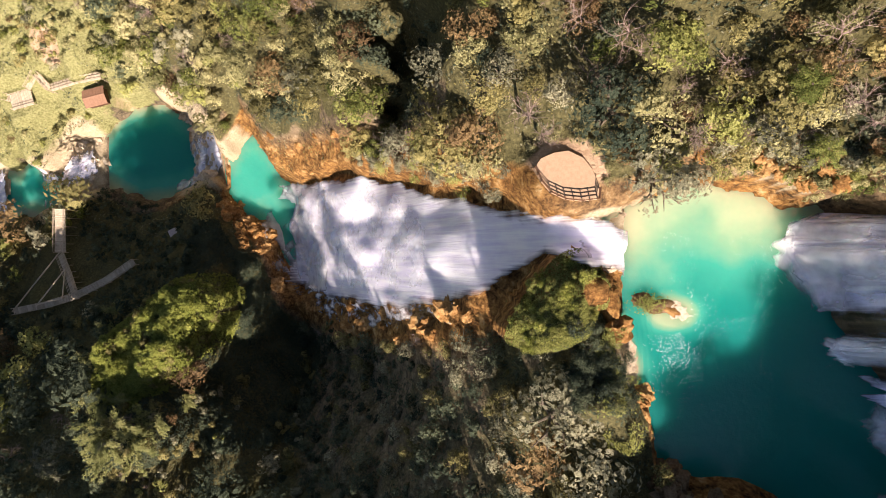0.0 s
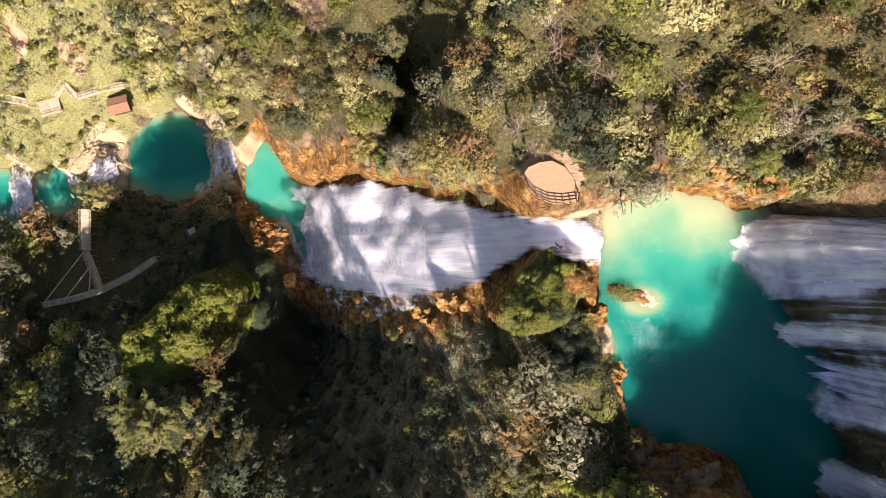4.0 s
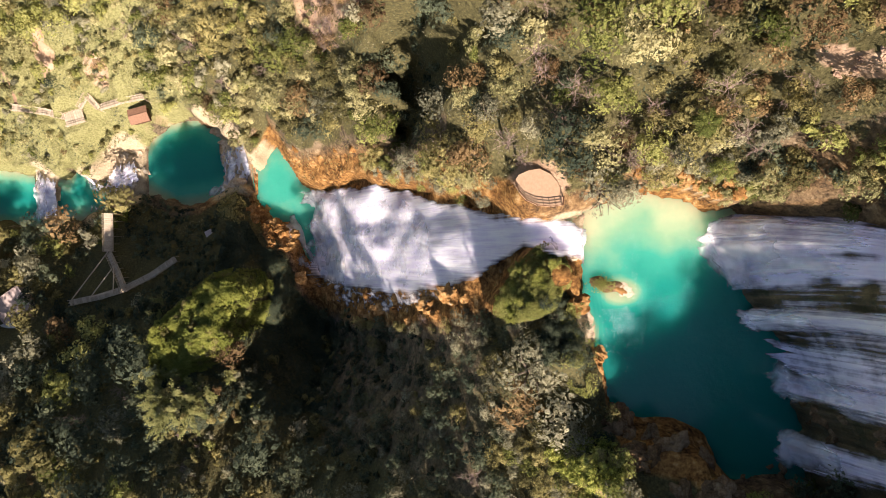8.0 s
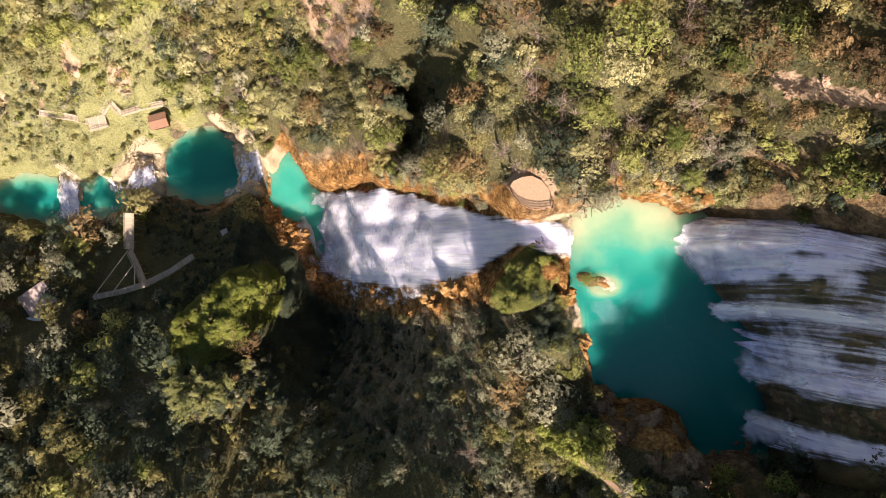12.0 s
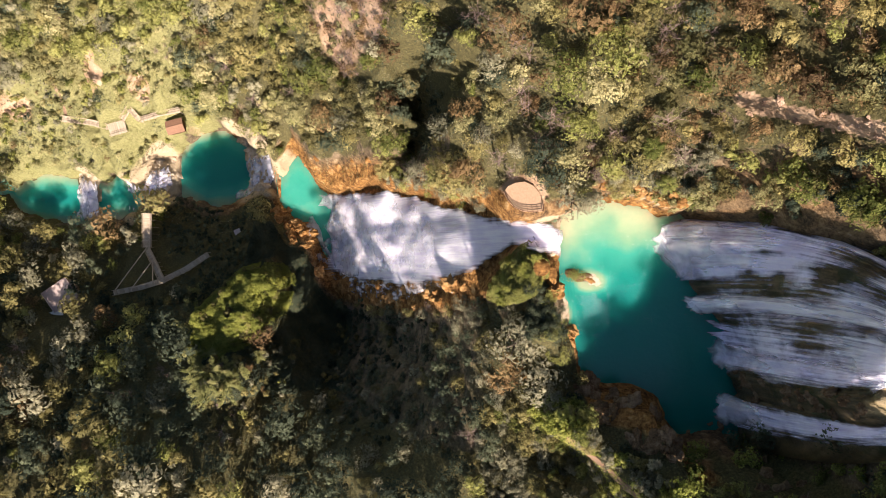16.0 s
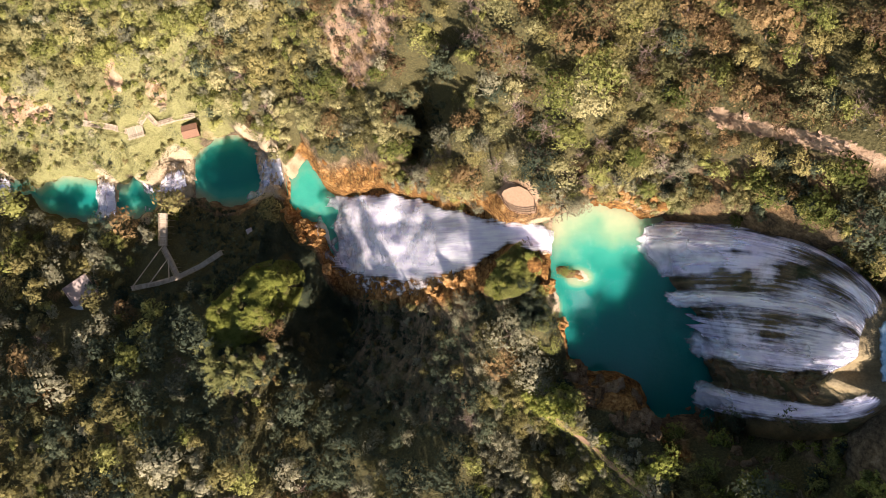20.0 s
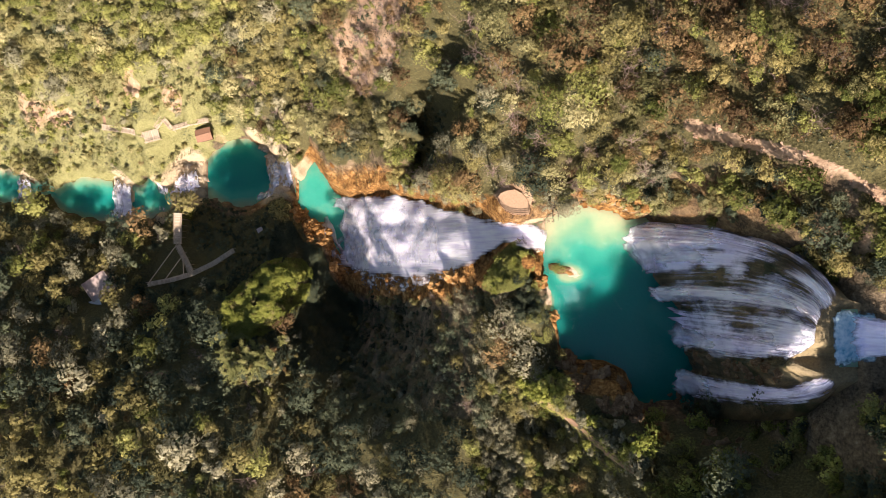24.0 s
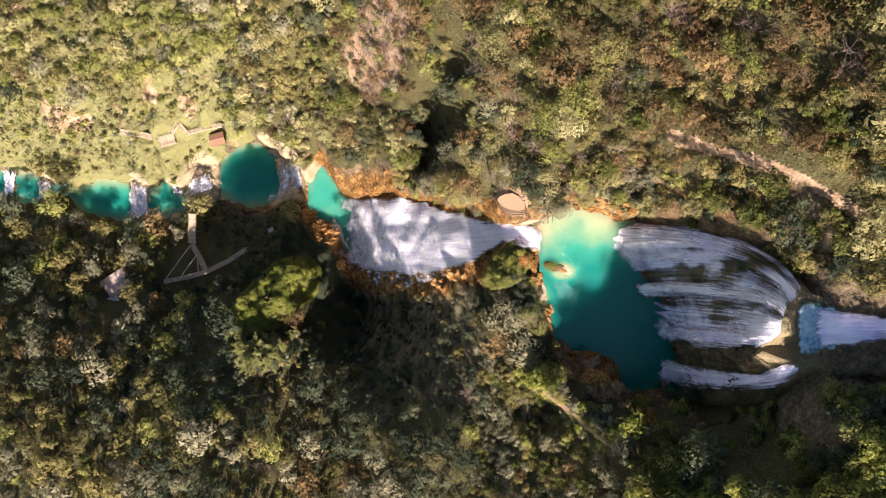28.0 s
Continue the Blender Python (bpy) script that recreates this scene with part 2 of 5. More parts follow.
CLIFF_LIP = [62, 63, 63, 63.5, 63.5, 64, 63, 62, 66]


LEVELLED = [(13.4, 7.6, 4.6, 22.7), (-102, 37.5, 4.5, -63), (-84.0, 38.6, 3.2, -62.5), (-122, -14, 7.0, -67)]   # terrace, deck, hut, house


def edges(x):
    return np.interp(x, _fine, _cols[0]), np.interp(x, _fine, _cols[1])


def plateau(x, y):
    return 57 + 0.3 * (x - 59) + 0.26 * np.maximum(0, y + 10) + 0.2 * np.maximum(0, -24 - y) + 0.8 * np.clip(-24 - y, 0, 8) * step(59, 64, x)


def knob(x, y, cx, cy, rx, ry, h, turn=0.0, power=2.0):
    c, s = math.cos(turn), math.sin(turn)
    u, v = ((x - cx) * c + (y - cy) * s) / rx, (-(x - cx) * s + (y - cy) * c) / ry
    return h * np.exp(-np.power(u * u + v * v, power))


def mound_at(x, y):
    """Under 1 on the green mound beside the lip."""
    c, s = math.cos(0.82), math.sin(0.82)
    u, v = (x - 12.4) * c + (y + 6.1) * s, -(x - 12.4) * s + (y + 6.1) * c
    return (u / 6.8) ** 2 + ((v - 0.03 * u * u + 0.5) / (3.9 + 0.12 * u)) ** 2


def land(x, y, rough=True):
    """Height of the ground."""
    x, y = np.asarray(x, float), np.asarray(y, float)
    wob = fbm(x, y, 9.0, 3, 3) * 2.2 + fbm(x, y, 3.6, 3, 5) * 1.7 if rough else 0.0
    ys, yn, n15, n45, s15, s40 = (np.interp(x, _fine, c) for c in _cols)
    xs_ = x + (fbm(x, y, 6.0, 3, 51) * 2.4 if rough else 0.0)
    zw = np.interp(xs_, LEVEL_X, LEVEL_Z)
    drop = step(0.05, 0.3, np.interp(xs_ + 1.2, LEVEL_X, LEVEL_Z) - np.interp(xs_ - 1.2, LEVEL_X, LEVEL_Z))
    dn, ds = y - yn + wob, ys - y + wob

    def bank(d, near, far, width):
        e = np.clip(d, 0, 15) / 15
        near = np.maximum(near, zw + 1)
        z = zw + (near - zw) * (0.25 * step(0, 0.12, e) + 0.75 * e)
        z = z + (far - near) * np.clip((d - 15) / width, 0, 1)
        return z + 0.32 * np.maximum(0, d - 15 - width) * step(260, 60, d) * (1 - 0.9 * step(-42, -30, x) * step(34, 26, x) if width == 25 else 1.0) + (0.3 * np.clip(d - 40, 0, 25) * step(-38, -56, x) if width == 25 else 0.0)
    depth = np.minimum(np.minimum(-dn, -ds) * 0.45, 2.5)
    z = np.where(dn > 0, bank(dn, n15, n45, 30), np.where(ds > 0, bank(ds, s15, s40, 25), zw - np.maximum(depth, 0.05) * (1 - drop) + 0.45 * drop))
    # the cliff of the upper fall and the plateau above it
    base, lip = np.interp(y, CLIFF_Y, CLIFF_BASE), np.interp(y, CLIFF_Y, CLIFF_LIP)
    s = np.clip((x + wob * 0.5 - base) / (lip - base), 0, 1)
    cliff = 19.5 + (plateau(x, y) - 19.5) * (1 - (1 - s) ** 1.45)
    inside = step(-44, -36, y) * step(14, 4, y)
    east = step(40, 60, x)
    side = z * (1 - east) + np.maximum(plateau(x, y), z) * east
    z = np.where(x > 30, inside * np.where(s > 0, cliff, z) + (1 - inside) * side, z)
    # spurs and hollows
    wx, wy = (fbm(x, y, 7.0, 3, 141) * 5.0, fbm(x, y, 7.0, 3, 143) * 5.0) if rough else (0.0, 0.0)
    w = knob(x + wx, y + wy, -56.4, -16.4, 13.6, 7.8, 1.0, 0.74, 3.5)
    z = np.maximum(z, z * (1 - w) + (-27.0 - 0.5 * np.maximum(0, y + 17) + (fbm(x, y, 6.0, 3, 83) * 4.0 if rough else 0.0)) * w)   # mossy spur above the lower pools
    z = z + knob(x, y, -56.5, -33, 8, 5, 6) - knob(x, y, -36, -24, 9, 10, 9)
    # rise added only to cast shade on the foot of the upper fall
    z = z + knob(x, y, 54, -43.5, 8, 4.5, 6)
    z = z + knob(x, y, 19, -30, 5, 3.5, 3.5) - knob(x, y, 21, -40, 6, 4, 6)
    z = np.maximum(z, np.where(mound_at(x, y) < 1.0, 24.0 - 3.5 * mound_at(x, y) ** 1.5 + (fbm(x, y, 3.5, 3, 87) * 1.3 if rough else 0.0), -999))
    z = z + knob(x, y, 15, -13, 5, 5, 5) + knob(x, y, 17, -19, 5, 4, 5)
    z = z + knob(x, y, 31, -31, 8, 4.5, 3, 0.1, 2.5)
    z = z + knob(x, y, 25, -36, 12, 3.0, 6.0, -0.75, 1.5) + knob(x, y, 18.2, -5.4, 1.2, 3.0, 3.0, 0.3) - knob(x + 2.2 * np.sin(y * 0.42) + 1.5 * np.sin(y * 0.95 + x * 0.3), y, -5, 29.5, 7.0, 12.0, 27, -0.15, 1.6)           # shaded ravine
    for cx, cy, r, level in LEVELLED:
        w = np.exp(-(((x - cx) ** 2 + (y - cy) ** 2) / (r * r)) ** 3)
        z = z * (1 - w) + level * w
    if rough:
        wet = (dn < 0) & (ds < 0)
        amp = np.where(wet, 0.14, 1.0)
        for cx, cy, r, level in LEVELLED:
            amp = amp * (1 - 0.92 * np.exp(-(((x - cx) ** 2 + (y - cy) ** 2) / (r * r)) ** 3))
        flat = 1.0
        for cx, cy, r, level in LEVELLED:
            flat = flat * (1 - np.exp(-(((x - cx) ** 2 + (y - cy) ** 2) / (r * r * 1.1)) ** 3))
        crag = flat * step(8, 2, np.maximum(dn, ds)) * (np.maximum(dn, ds) > 0) + step(34, 42, x) * step(-46, -34, y) * step(12, 2, y) * step(62, 57, x)
        z = z + np.clip(crag, 0, 1) * (np.abs(fbm(x, y, 5.0, 3, 61)) * -3.4 + 0.8)
        z = z + amp * (fbm(x, y, 12.0, 4, 11) * 3.0 + fbm(x, y, 2.6, 3, 21) * 0.9)
    return z


def grid_mesh(name, X, Y, Z, uv=None, attrs=None):
    """A mesh over a grid of places."""
    ny, nx = X.shape
    me = bpy.data.meshes.new(name)
    idx = np.arange(nx * ny).reshape(ny, nx)
    quads = np.stack([idx[:-1, :-1], idx[:-1, 1:], idx[1:, 1:], idx[1:, :-1]], -1).reshape(-1, 4)
    fill(me, np.stack([X, Y, Z], -1).reshape(-1, 3), quads)
    if uv is not None:
        lay = me.uv_layers.new(name="UVMap")
        lay.data.foreach_set("uv", np.stack(uv, -1).reshape(-1, 2)[quads.reshape(-1)].astype(np.float32).ravel())
    for k, v in (attrs or {}).items():
        me.attributes.new(k, "FLOAT", "POINT").data.foreach_set("value", v.astype(np.float32).ravel())
    me.polygons.foreach_set("use_smooth", np.ones(len(quads), bool))
    return me


def fill(me, verts, faces):
    """Fill a mesh from arrays: faces with the same number of corners."""
    n, k = faces.shape
    me.vertices.add(len(verts))
    me.vertices.foreach_set("co", verts.astype(np.float32).ravel())
    me.loops.add(n * k)
    me.loops.foreach_set("vertex_index", faces.astype(np.int32).ravel())
    me.polygons.add(n)
    me.polygons.foreach_set("loop_start", np.arange(0, n * k, k, dtype=np.int32))
    me.update(calc_edges=True)
    return me


def river_distance(x, y):
    ys, yn = edges(x)
    return np.maximum(y - yn, ys - y)


def tiers(*stops):
    """Places at even steps that change from stretch to stretch: stop, step, stop, step, ..., stop; then wider and wider out to 700 m."""
    core = np.concatenate([np.arange(stops[k], stops[k + 2], stops[k + 1]) for k in range(0, len(stops) - 1, 2)] + [[stops[-1]]])
    out = np.geomspace(1.0, 700.0, 32)
    return np.concatenate([core[0] - out[::-1], core, core[-1] + out])


gx, gy = np.meshgrid(tiers(-185.0, 1.0, -75.0, 0.55, 62.0, 1.0, 92.0), tiers(-90.0, 1.0, -40.0, 0.55, 42.0, 1.0, 92.0))
gz = land(gx, gy)
sl = np.hypot(np.gradient(gz, axis=0) / np.gradient(gy, axis=0), np.gradient(gz, axis=1) / np.gradient(gx, axis=1))
dr = river_distance(gx, gy)
north = gy > edges(gx)[1]
gnear = lambda x, y, r: step(r, r * 0.45, np.hypot(gx - x, gy - y))
fallside = step(-47, -40, gx) * np.where(north, step(-4, -12, gx), step(9, 0, gx))
southscree = step(-34, -26, gx) * step(12, 4, gx) * step(-46, -40, gy) * (gy < 0) * step(3, 6, dr)
cliffzone = step(38, 42, gx) * step(-41, -35, gy) * step(9, 3, gy) * step(64, 60, gx)
a_rock = np.clip(step(1.8, 3.2, sl) * (0.25 + 0.6 * step(14, 8, dr)) + step(6.5, 1, dr) * (gx > -110) * (1 - north * step(-68, -74, gx)) + fallside * step(11, 4, dr) + cliffzone + 0.45 * southscree, 0, 1) * (1 - 0.9 * north * step(-68, -75, gx)) * (1 - 0.75 * step(40, 44, gx) * step(-33, -38, gy))
a_orange = np.clip(step(9, 3, dr) * np.where(north, step(-52, -44, gx) * (1 - 0.6 * step(6, 16, gx)), step(-75, -60, gx)) * (1 - 0.75 * cliffzone) * step(62, 52, gx) + 0.2, 0, 1)
steps = sum(np.exp(-((gx - c) / w) ** 2) for c, w in ((-59, 7), (-94, 7), (-104, 3), (-119, 4), (-158, 4)))
a_sand = np.clip(steps * step(6.5, 1, dr) + north * step(6, 1, dr) * step(-74, -66, gx) * step(-43, -50, gx) + step(2.2, 0, dr) * step(10, 18, gx) * step(45, 36, gx) * north * 0.5
                 + gnear(20, -13, 5) + 0.9 * gnear(57, -23.5, 5) + gnear(18.5, 1.5, 4) * 0.8 + step(57.5, 58.5, gx) * step(61.5, 60, gx) * step(-25, -20, gy) * step(-10, -13, gy) * 0.9, 0, 1)
a_grass = step(-66, -76, gx) * north * step(80, 20, dr)
scarp = lambda ax, ay, bx, by, r: step(r, r * 0.3, np.abs((gx - ax) * (by - ay) - (gy - ay) * (bx - ax)) / math.hypot(bx - ax, by - ay)) * step(-2, 0, gx - ax) * step(2, 0, gx - bx)
a_dirt = np.clip(np.clip(fbm(gx, gy, 16, 3, 41) * 2.0 - 0.25, 0, 1) * north * 0.8 + 0.9 * gnear(-19, 50, 13) + gnear(-105, 52, 5) + gnear(-92, 49, 5)
                 + scarp(43, 20, 67, 3, 1.0) + gnear(13.4, 7.6, 6) + gnear(27, 9, 5) + gnear(33, 9, 4) + scarp(18, -33, 30, -41, 0.7) + gnear(-122, -14, 6), 0, 1)
ground = tagged(new("ground", grid_mesh("ground", gx, gy, gz, None, dict(rock=a_rock, orange=a_orange, sand=a_sand, grass=a_grass, dirt=a_dirt))),
                "steep limestone gorge with orange rock banks and soil", "ground", kind="structure")
ground.data.materials.append(GROUND)


# ---- water ----
def pool(name, x0, x1, level, label, y0=None, y1=None):
    xs = np.arange(x0, x1 + 0.3, 0.6)
    lo, hi = edges(xs)
    v = np.linspace(0, 1, 70)[:, None]
    lo, hi = (lo - 4 if y0 is None else lo * 0 + y0), (hi + 4 if y1 is None else hi * 0 + y1)
    X, Y = np.broadcast_to(xs, (70, len(xs))) + 0.0, lo + (hi - lo) * v
    X = X - fbm(X, Y, 6.0, 3, 51) * 2.4 * step(x0 + 4, x0, X)
    ex = river_distance(X, Y)
    d = np.clip(0.12 - ex / 9, 0, 1)
    if level == 19.7:
        d = np.clip(0.04 + step(7.0, -16, Y) * 0.95 + fbm(X, Y, 7, 3, 71) * 0.25, 0, 1) * (0.25 + 0.75 * step(0.5, -3.0, ex)) + 0.25 * step(24, 40, X) * step(4, -6, Y)
        d = d * (1 - 0.85 * step(3.6, 1.4, np.hypot((X - 25.8) * 0.8, (Y + 7.4) * 1.2))) * (1 - 0.8 * step(4, 1, np.hypot(X - 20.5, Y + 13)))
    elif x1 == 62.5:
        d = np.full(X.shape, 0.3)
    elif x1 == -31:
        d = np.clip(0.36 - ex / 50, 0.2, 0.48)
    ob = new(name, grid_mesh(name, X, Y, np.full(X.shape, level), None, dict(depth=np.clip(d, 0, 1))))
    ob.data.materials.append(WATER)
    return tagged(ob, label, "water", kind="structure")


pool("water_upper_pool", 17.5, 54, 19.7, "wide turquoise pool below the upper waterfall")
pool("water_plunge_pool", -51.8, -31, -59.8, "small bright turquoise plunge pool among orange rocks")
pool("water_round_pool", -86.5, -58, -72.9, "deep teal round pool below a small cascade")
pool("water_lower_pool_1", -117.5, -98, -77.8, "teal river pool with small rocks")
pool("water_lower_pool_2", -157.5, -121, -80.3, "teal river pool half shaded by trees")
pool("water_lower_pool_3", -172.5, -158, -83.3, "small teal river pool")
pool("water_lower_pool_4", -260, -174, -85.8, "teal river running out of the gorge")
pool("water_lip_pool", 58.9, 62.5, 57.6, "small blue pool at the lip of the upper waterfall", -20.4, -11.4)


def drape(X, Y, lift):
    """Heights of a sheet of water that lies over the rough bed, or over the rim of the dome."""
    Z = np.maximum(land(X, Y), np.where((X > 58) & (X < 66) & (Y < -8) & (Y > -24), 57.1, -999))
    S = Z
    for _ in range(3):
        P = np.pad(S, 2, "edge")
        S = sum(P[i:i + S.shape[0], j:j + S.shape[1]] for i in range(5) for j in range(5)) / 25
    return np.maximum(S + lift, Z + 0.25)


def veil(name, top, foot, lift, mat, parent, cover, bow=1.0, nu=70, nv=120, ragged=0.6, seed=0, churn=0.6):
    """Falling water as one part: from a line at the top (two ends) to a line at the foot (two ends), over the rock; bow under 1 spreads it early."""
    v, u = np.meshgrid(np.linspace(0, 1, nv), np.linspace(0, 1, nu), indexing="ij")
    (ax, ay), (bx, by) = top
    (cx, cy), (dx, dy) = foot
    w = v ** bow
    X = (ax + (bx - ax) * u) * (1 - v) + (cx + (dx - cx) * u) * v
    Y = (ay + (by - ay) * u) * (1 - w) + (cy + (dy - cy) * u) * w
    rag = (u - 0.5) * fbm(v * 30, v * 0 + seed, 4, 3, seed) * ragged * 2
    Y = Y + rag
    Z = drape(X, Y, lift) + (fbm(u * 50, v * 9, 4, 3, seed) + 0.3) * churn
    edge = np.minimum(np.minimum(u, 1 - u) * 6, 1)
    ends = np.minimum(np.minimum(v * 12, (1 - v) * 7), 1)
    c = cover * edge ** 0.7 * ends
    me = grid_mesh(name, X, Y, Z, (v * math.hypot(cx - ax, cy - ay, 30), u * math.hypot(dx - cx, dy - cy)), dict(cover=np.clip(c, 0, 1)))
    me.materials.append(mat)
    ob = new(name, me)
    ob.parent = parent
    return ob


great = tagged(new("great_waterfall"), "tall white waterfall spreading down a steep cliff into a turquoise pool", "waterfall")


def flow(name, xs, lo, hi, lift, mat, parent, cover, seed, churn=0.7, ragged=1.2, nu=84, nv=160, soft=7.0):
    """A long sheet of falling water between two edges given along x."""
    v, u = np.meshgrid(np.linspace(0, 1, nv), np.linspace(0, 1, nu), indexing="ij")
    X = xs[0] + (xs[-1] - xs[0]) * v
    a, b = np.interp(-X, [-q for q in xs], lo), np.interp(-X, [-q for q in xs], hi)
    a, b = a + fbm(X, X * 0 + seed, 2.5, 3, seed) * ragged, b + fbm(X, X * 0 - seed, 2.5, 3, seed + 5) * ragged
    Y = a + (b - a) * u
    front = np.maximum(fbm(Y, Y * 0, 4.0, 4, seed + 2) * 6.0, -1.5) * step(0.7, 1.0, v)
    X = X + front
    Z = drape(X, Y, lift) + (fbm(X * 0.35, Y, 2.2, 4, seed) + 0.3) * churn
    m = np.minimum(u, 1 - u) * (b - a)
    c = cover * np.clip(m / (0.25 * soft), 0, 1) ** 0.7 * np.clip(np.minimum(v * 30, (1 - v) * soft * 1.3), 0, 1)
    me = grid_mesh(name, X, Y, Z, (-X * 1.7, Y), dict(cover=np.clip(c, 0, 1)))
    me.materials.append(mat)
    ob = new(name, me)
    ob.parent = parent
    return ob


FALL_X = [20.5, 16, 12, 8, 0, -12, -25, -38]
flow("main_veil", FALL_X, [-3.4, -2.0, -0.9, -4.0, -7.6, -10.3, -9.6, -7.8], [2.8, 3.3, 4.2, 5.6, 8.2, 13.4, 15.6, 16.2], 1.0, FOAM, great, 0.95, 2, churn=0.45)
flow("side_veil", [2, -10, -22, -33], [-10, -14.5, -15, -13.5], [-6, -8, -8, -7], 0.6, FOAM_LACE, great, 0.42, 4, soft=10, churn=0.5)
flow("billowing_spray", [-2, -12, -25, -39], [-7, -8.5, -7.5, -6], [7, 12, 14, 15], 3.0, SPRAY, great, 0.34, 5, churn=0.7, soft=14)
flow("foot_spray", [-24, -32, -36, -41], [-9, -9, -4, 6], [15, 16, 16.5, 16.5], 1.4, SPRAY, great, 0.7, 6, churn=1.2, soft=8)
flow("lip_foam", [21.5, 19, 16.5], [-4, -3.2, -2.2], [3, 3, 3.2], 0.75, FOAM, great, 0.7, 7, churn=0.5, nv=60)

# the upper fall pours over a travertine dome: lip, waist and foot from its north to its south side
DOME_LIP = [(60.3, -9.9), (59.6, -10.4), (58.8, -11.1), (57.6, -12.2), (56.8, -13.4), (56.4, -15.0), (56.3, -16.6), (55.4, -18.2), (53.6, -20.0), (58.3, -22.0), (60.5, -22.8)]
DOME_WAIST = [(58.5, 2.8), (57.8, 2.4), (57.0, 1.0), (56.5, -3.5), (55.8, -9.0), (54.5, -12.5), (53.3, -16.5), (52.8, -19.6), (52.0, -22.0), (54.5, -26.5), (56.5, -29.8)]
DOME_FOOT = [(45.0, 4.4), (41.0, 2.4), (40.3, -1.0), (43.4, -7.4), (45.6, -11.6), (48.6, -15.0), (50.0, -19.0), (50.6, -22.3), (51.2, -25.2), (50.8, -29.5), (51.5, -34.0)]
DOME_BULGE = [1.35, 1.4, 1.45, 1.6, 1.9, 2.2, 2.3, 2.3, 2.2, 2.0, 1.9]


def dome(u, v):
    """A place on the dome: u from its north (0) to its south side (1), v from the lip (0) to the foot (1); under 0 it runs back over the flat rim."""
    k = np.linspace(0, 1, 11)
    at = lambda rows, j: np.interp(u, k, [q[j] for q in rows])
    w = np.clip(v, 0, 1)
    X = (1 - w) ** 2 * at(DOME_LIP, 0) + 2 * w * (1 - w) * at(DOME_WAIST, 0) + w * w * at(DOME_FOOT, 0)
    Y = (1 - w) ** 2 * at(DOME_LIP, 1) + 2 * w * (1 - w) * at(DOME_WAIST, 1) + w * w * at(DOME_FOOT, 1)
    Z = 57.0 - 38.0 * w ** np.interp(u, k, DOME_BULGE) - 2.4 * np.exp(-((u - 0.76) / 0.09) ** 2) * step(-1.0, -0.2, v) * (1 - w)
    X = X + np.clip(-v, 0, 1) * (61.5 + 4.0 * step(0.0, 0.25, u) - X) - np.clip(v - 1, 0, 1) * 14
    ledge = fbm(u * 46, v * 16, 3.0, 4, 131) * 1.5 * step(0.0, 0.15, v)
    flute = fbm(u * 60, v * 5, 2.0, 3, 133) * 0.8 * step(0.02, 0.2, v)
    return X - (ledge + flute) * 0.8, Y + ledge * 0.25, Z + ledge * 0.35 + fbm(X, Y, 1.8, 3, 135) * 0.16


def dome_material():
    m, t, b = material("brown_travertine_dome", 0.55, 0.35)
    uv = t.nodes.new("ShaderNodeUVMap").outputs[0]
    streak = noise_out(t, 1.0, 6.0, 0.65, (0.12, 1.4, 1.0), uv)
    lump, fine = noise_out(t, 0.32, 5.0, 0.65), noise_out(t, 2.4, 5.0, 0.7)
    v = calc(t, "ADD", calc(t, "MULTIPLY", streak, 0.45), calc(t, "ADD", calc(t, "MULTIPLY", lump, 0.35), calc(t, "MULTIPLY", fine, 0.2)))
    c = ramp(t, v, (0.36, (0.022, 0.02, 0.012)), (0.48, (0.09, 0.068, 0.035)), (0.58, (0.19, 0.135, 0.07)), (0.70, (0.32, 0.23, 0.13)))
    moss = calc(t, "MULTIPLY", calc(t, "SUBTRACT", noise_out(t, 0.2, 4.0, 0.6), 0.53), 9.0, True)
    c = mix(t, moss, c, (0.035, 0.04, 0.014))
    tan = ramp(t, calc(t, "ADD", calc(t, "MULTIPLY", fine, 0.6), calc(t, "MULTIPLY", lump, 0.4)), (0.35, (0.15, 0.11, 0.055)), (0.6, (0.30, 0.23, 0.12)))
    t.links.new(mix(t, attribute(t, "rim"), c, tan), b.inputs["Base Color"])
    bump(t, b, calc(t, "ADD", v, calc(t, "MULTIPLY", fine, 0.4)), 0.8, 0.4)
    return m


vv, uu = np.meshgrid(np.concatenate([np.linspace(-1.0, -0.1, 10), np.linspace(-0.06, 1.06, 170)]), np.linspace(-0.03, 1.03, 170), indexing="ij")
dX, dY, dZ = dome(np.clip(uu, 0, 1), vv)
dY = dY + np.where(uu < 0, 3.0, np.where(uu > 1, -4.0, 0.0))
dZ = dZ - np.where((uu < 0) | (uu > 1), 5.0, 0.0)
travertine = new("cliff_dome", grid_mesh("cliff_dome", dX, dY, dZ, (vv * 44, uu * 40), dict(rim=step(0.10, -0.02, vv - 0.30 * np.exp(-((uu - 0.82) / 0.07) ** 2)))))
travertine.data.materials.append(dome_material())
tagged(travertine, "brown travertine dome streaked with moss under the falls", "cliff", kind="structure")


# where the rock shows between the strands: places on the dome and how far they reach
WINDOWS = [(0.16, 0.34, 0.045, 0.13), (0.335, 0.66, 0.035, 0.20), (0.26, 0.52, 0.03, 0.10), (0.535, 0.62, 0.05, 0.16), (0.22, 0.70, 0.025, 0.08)]


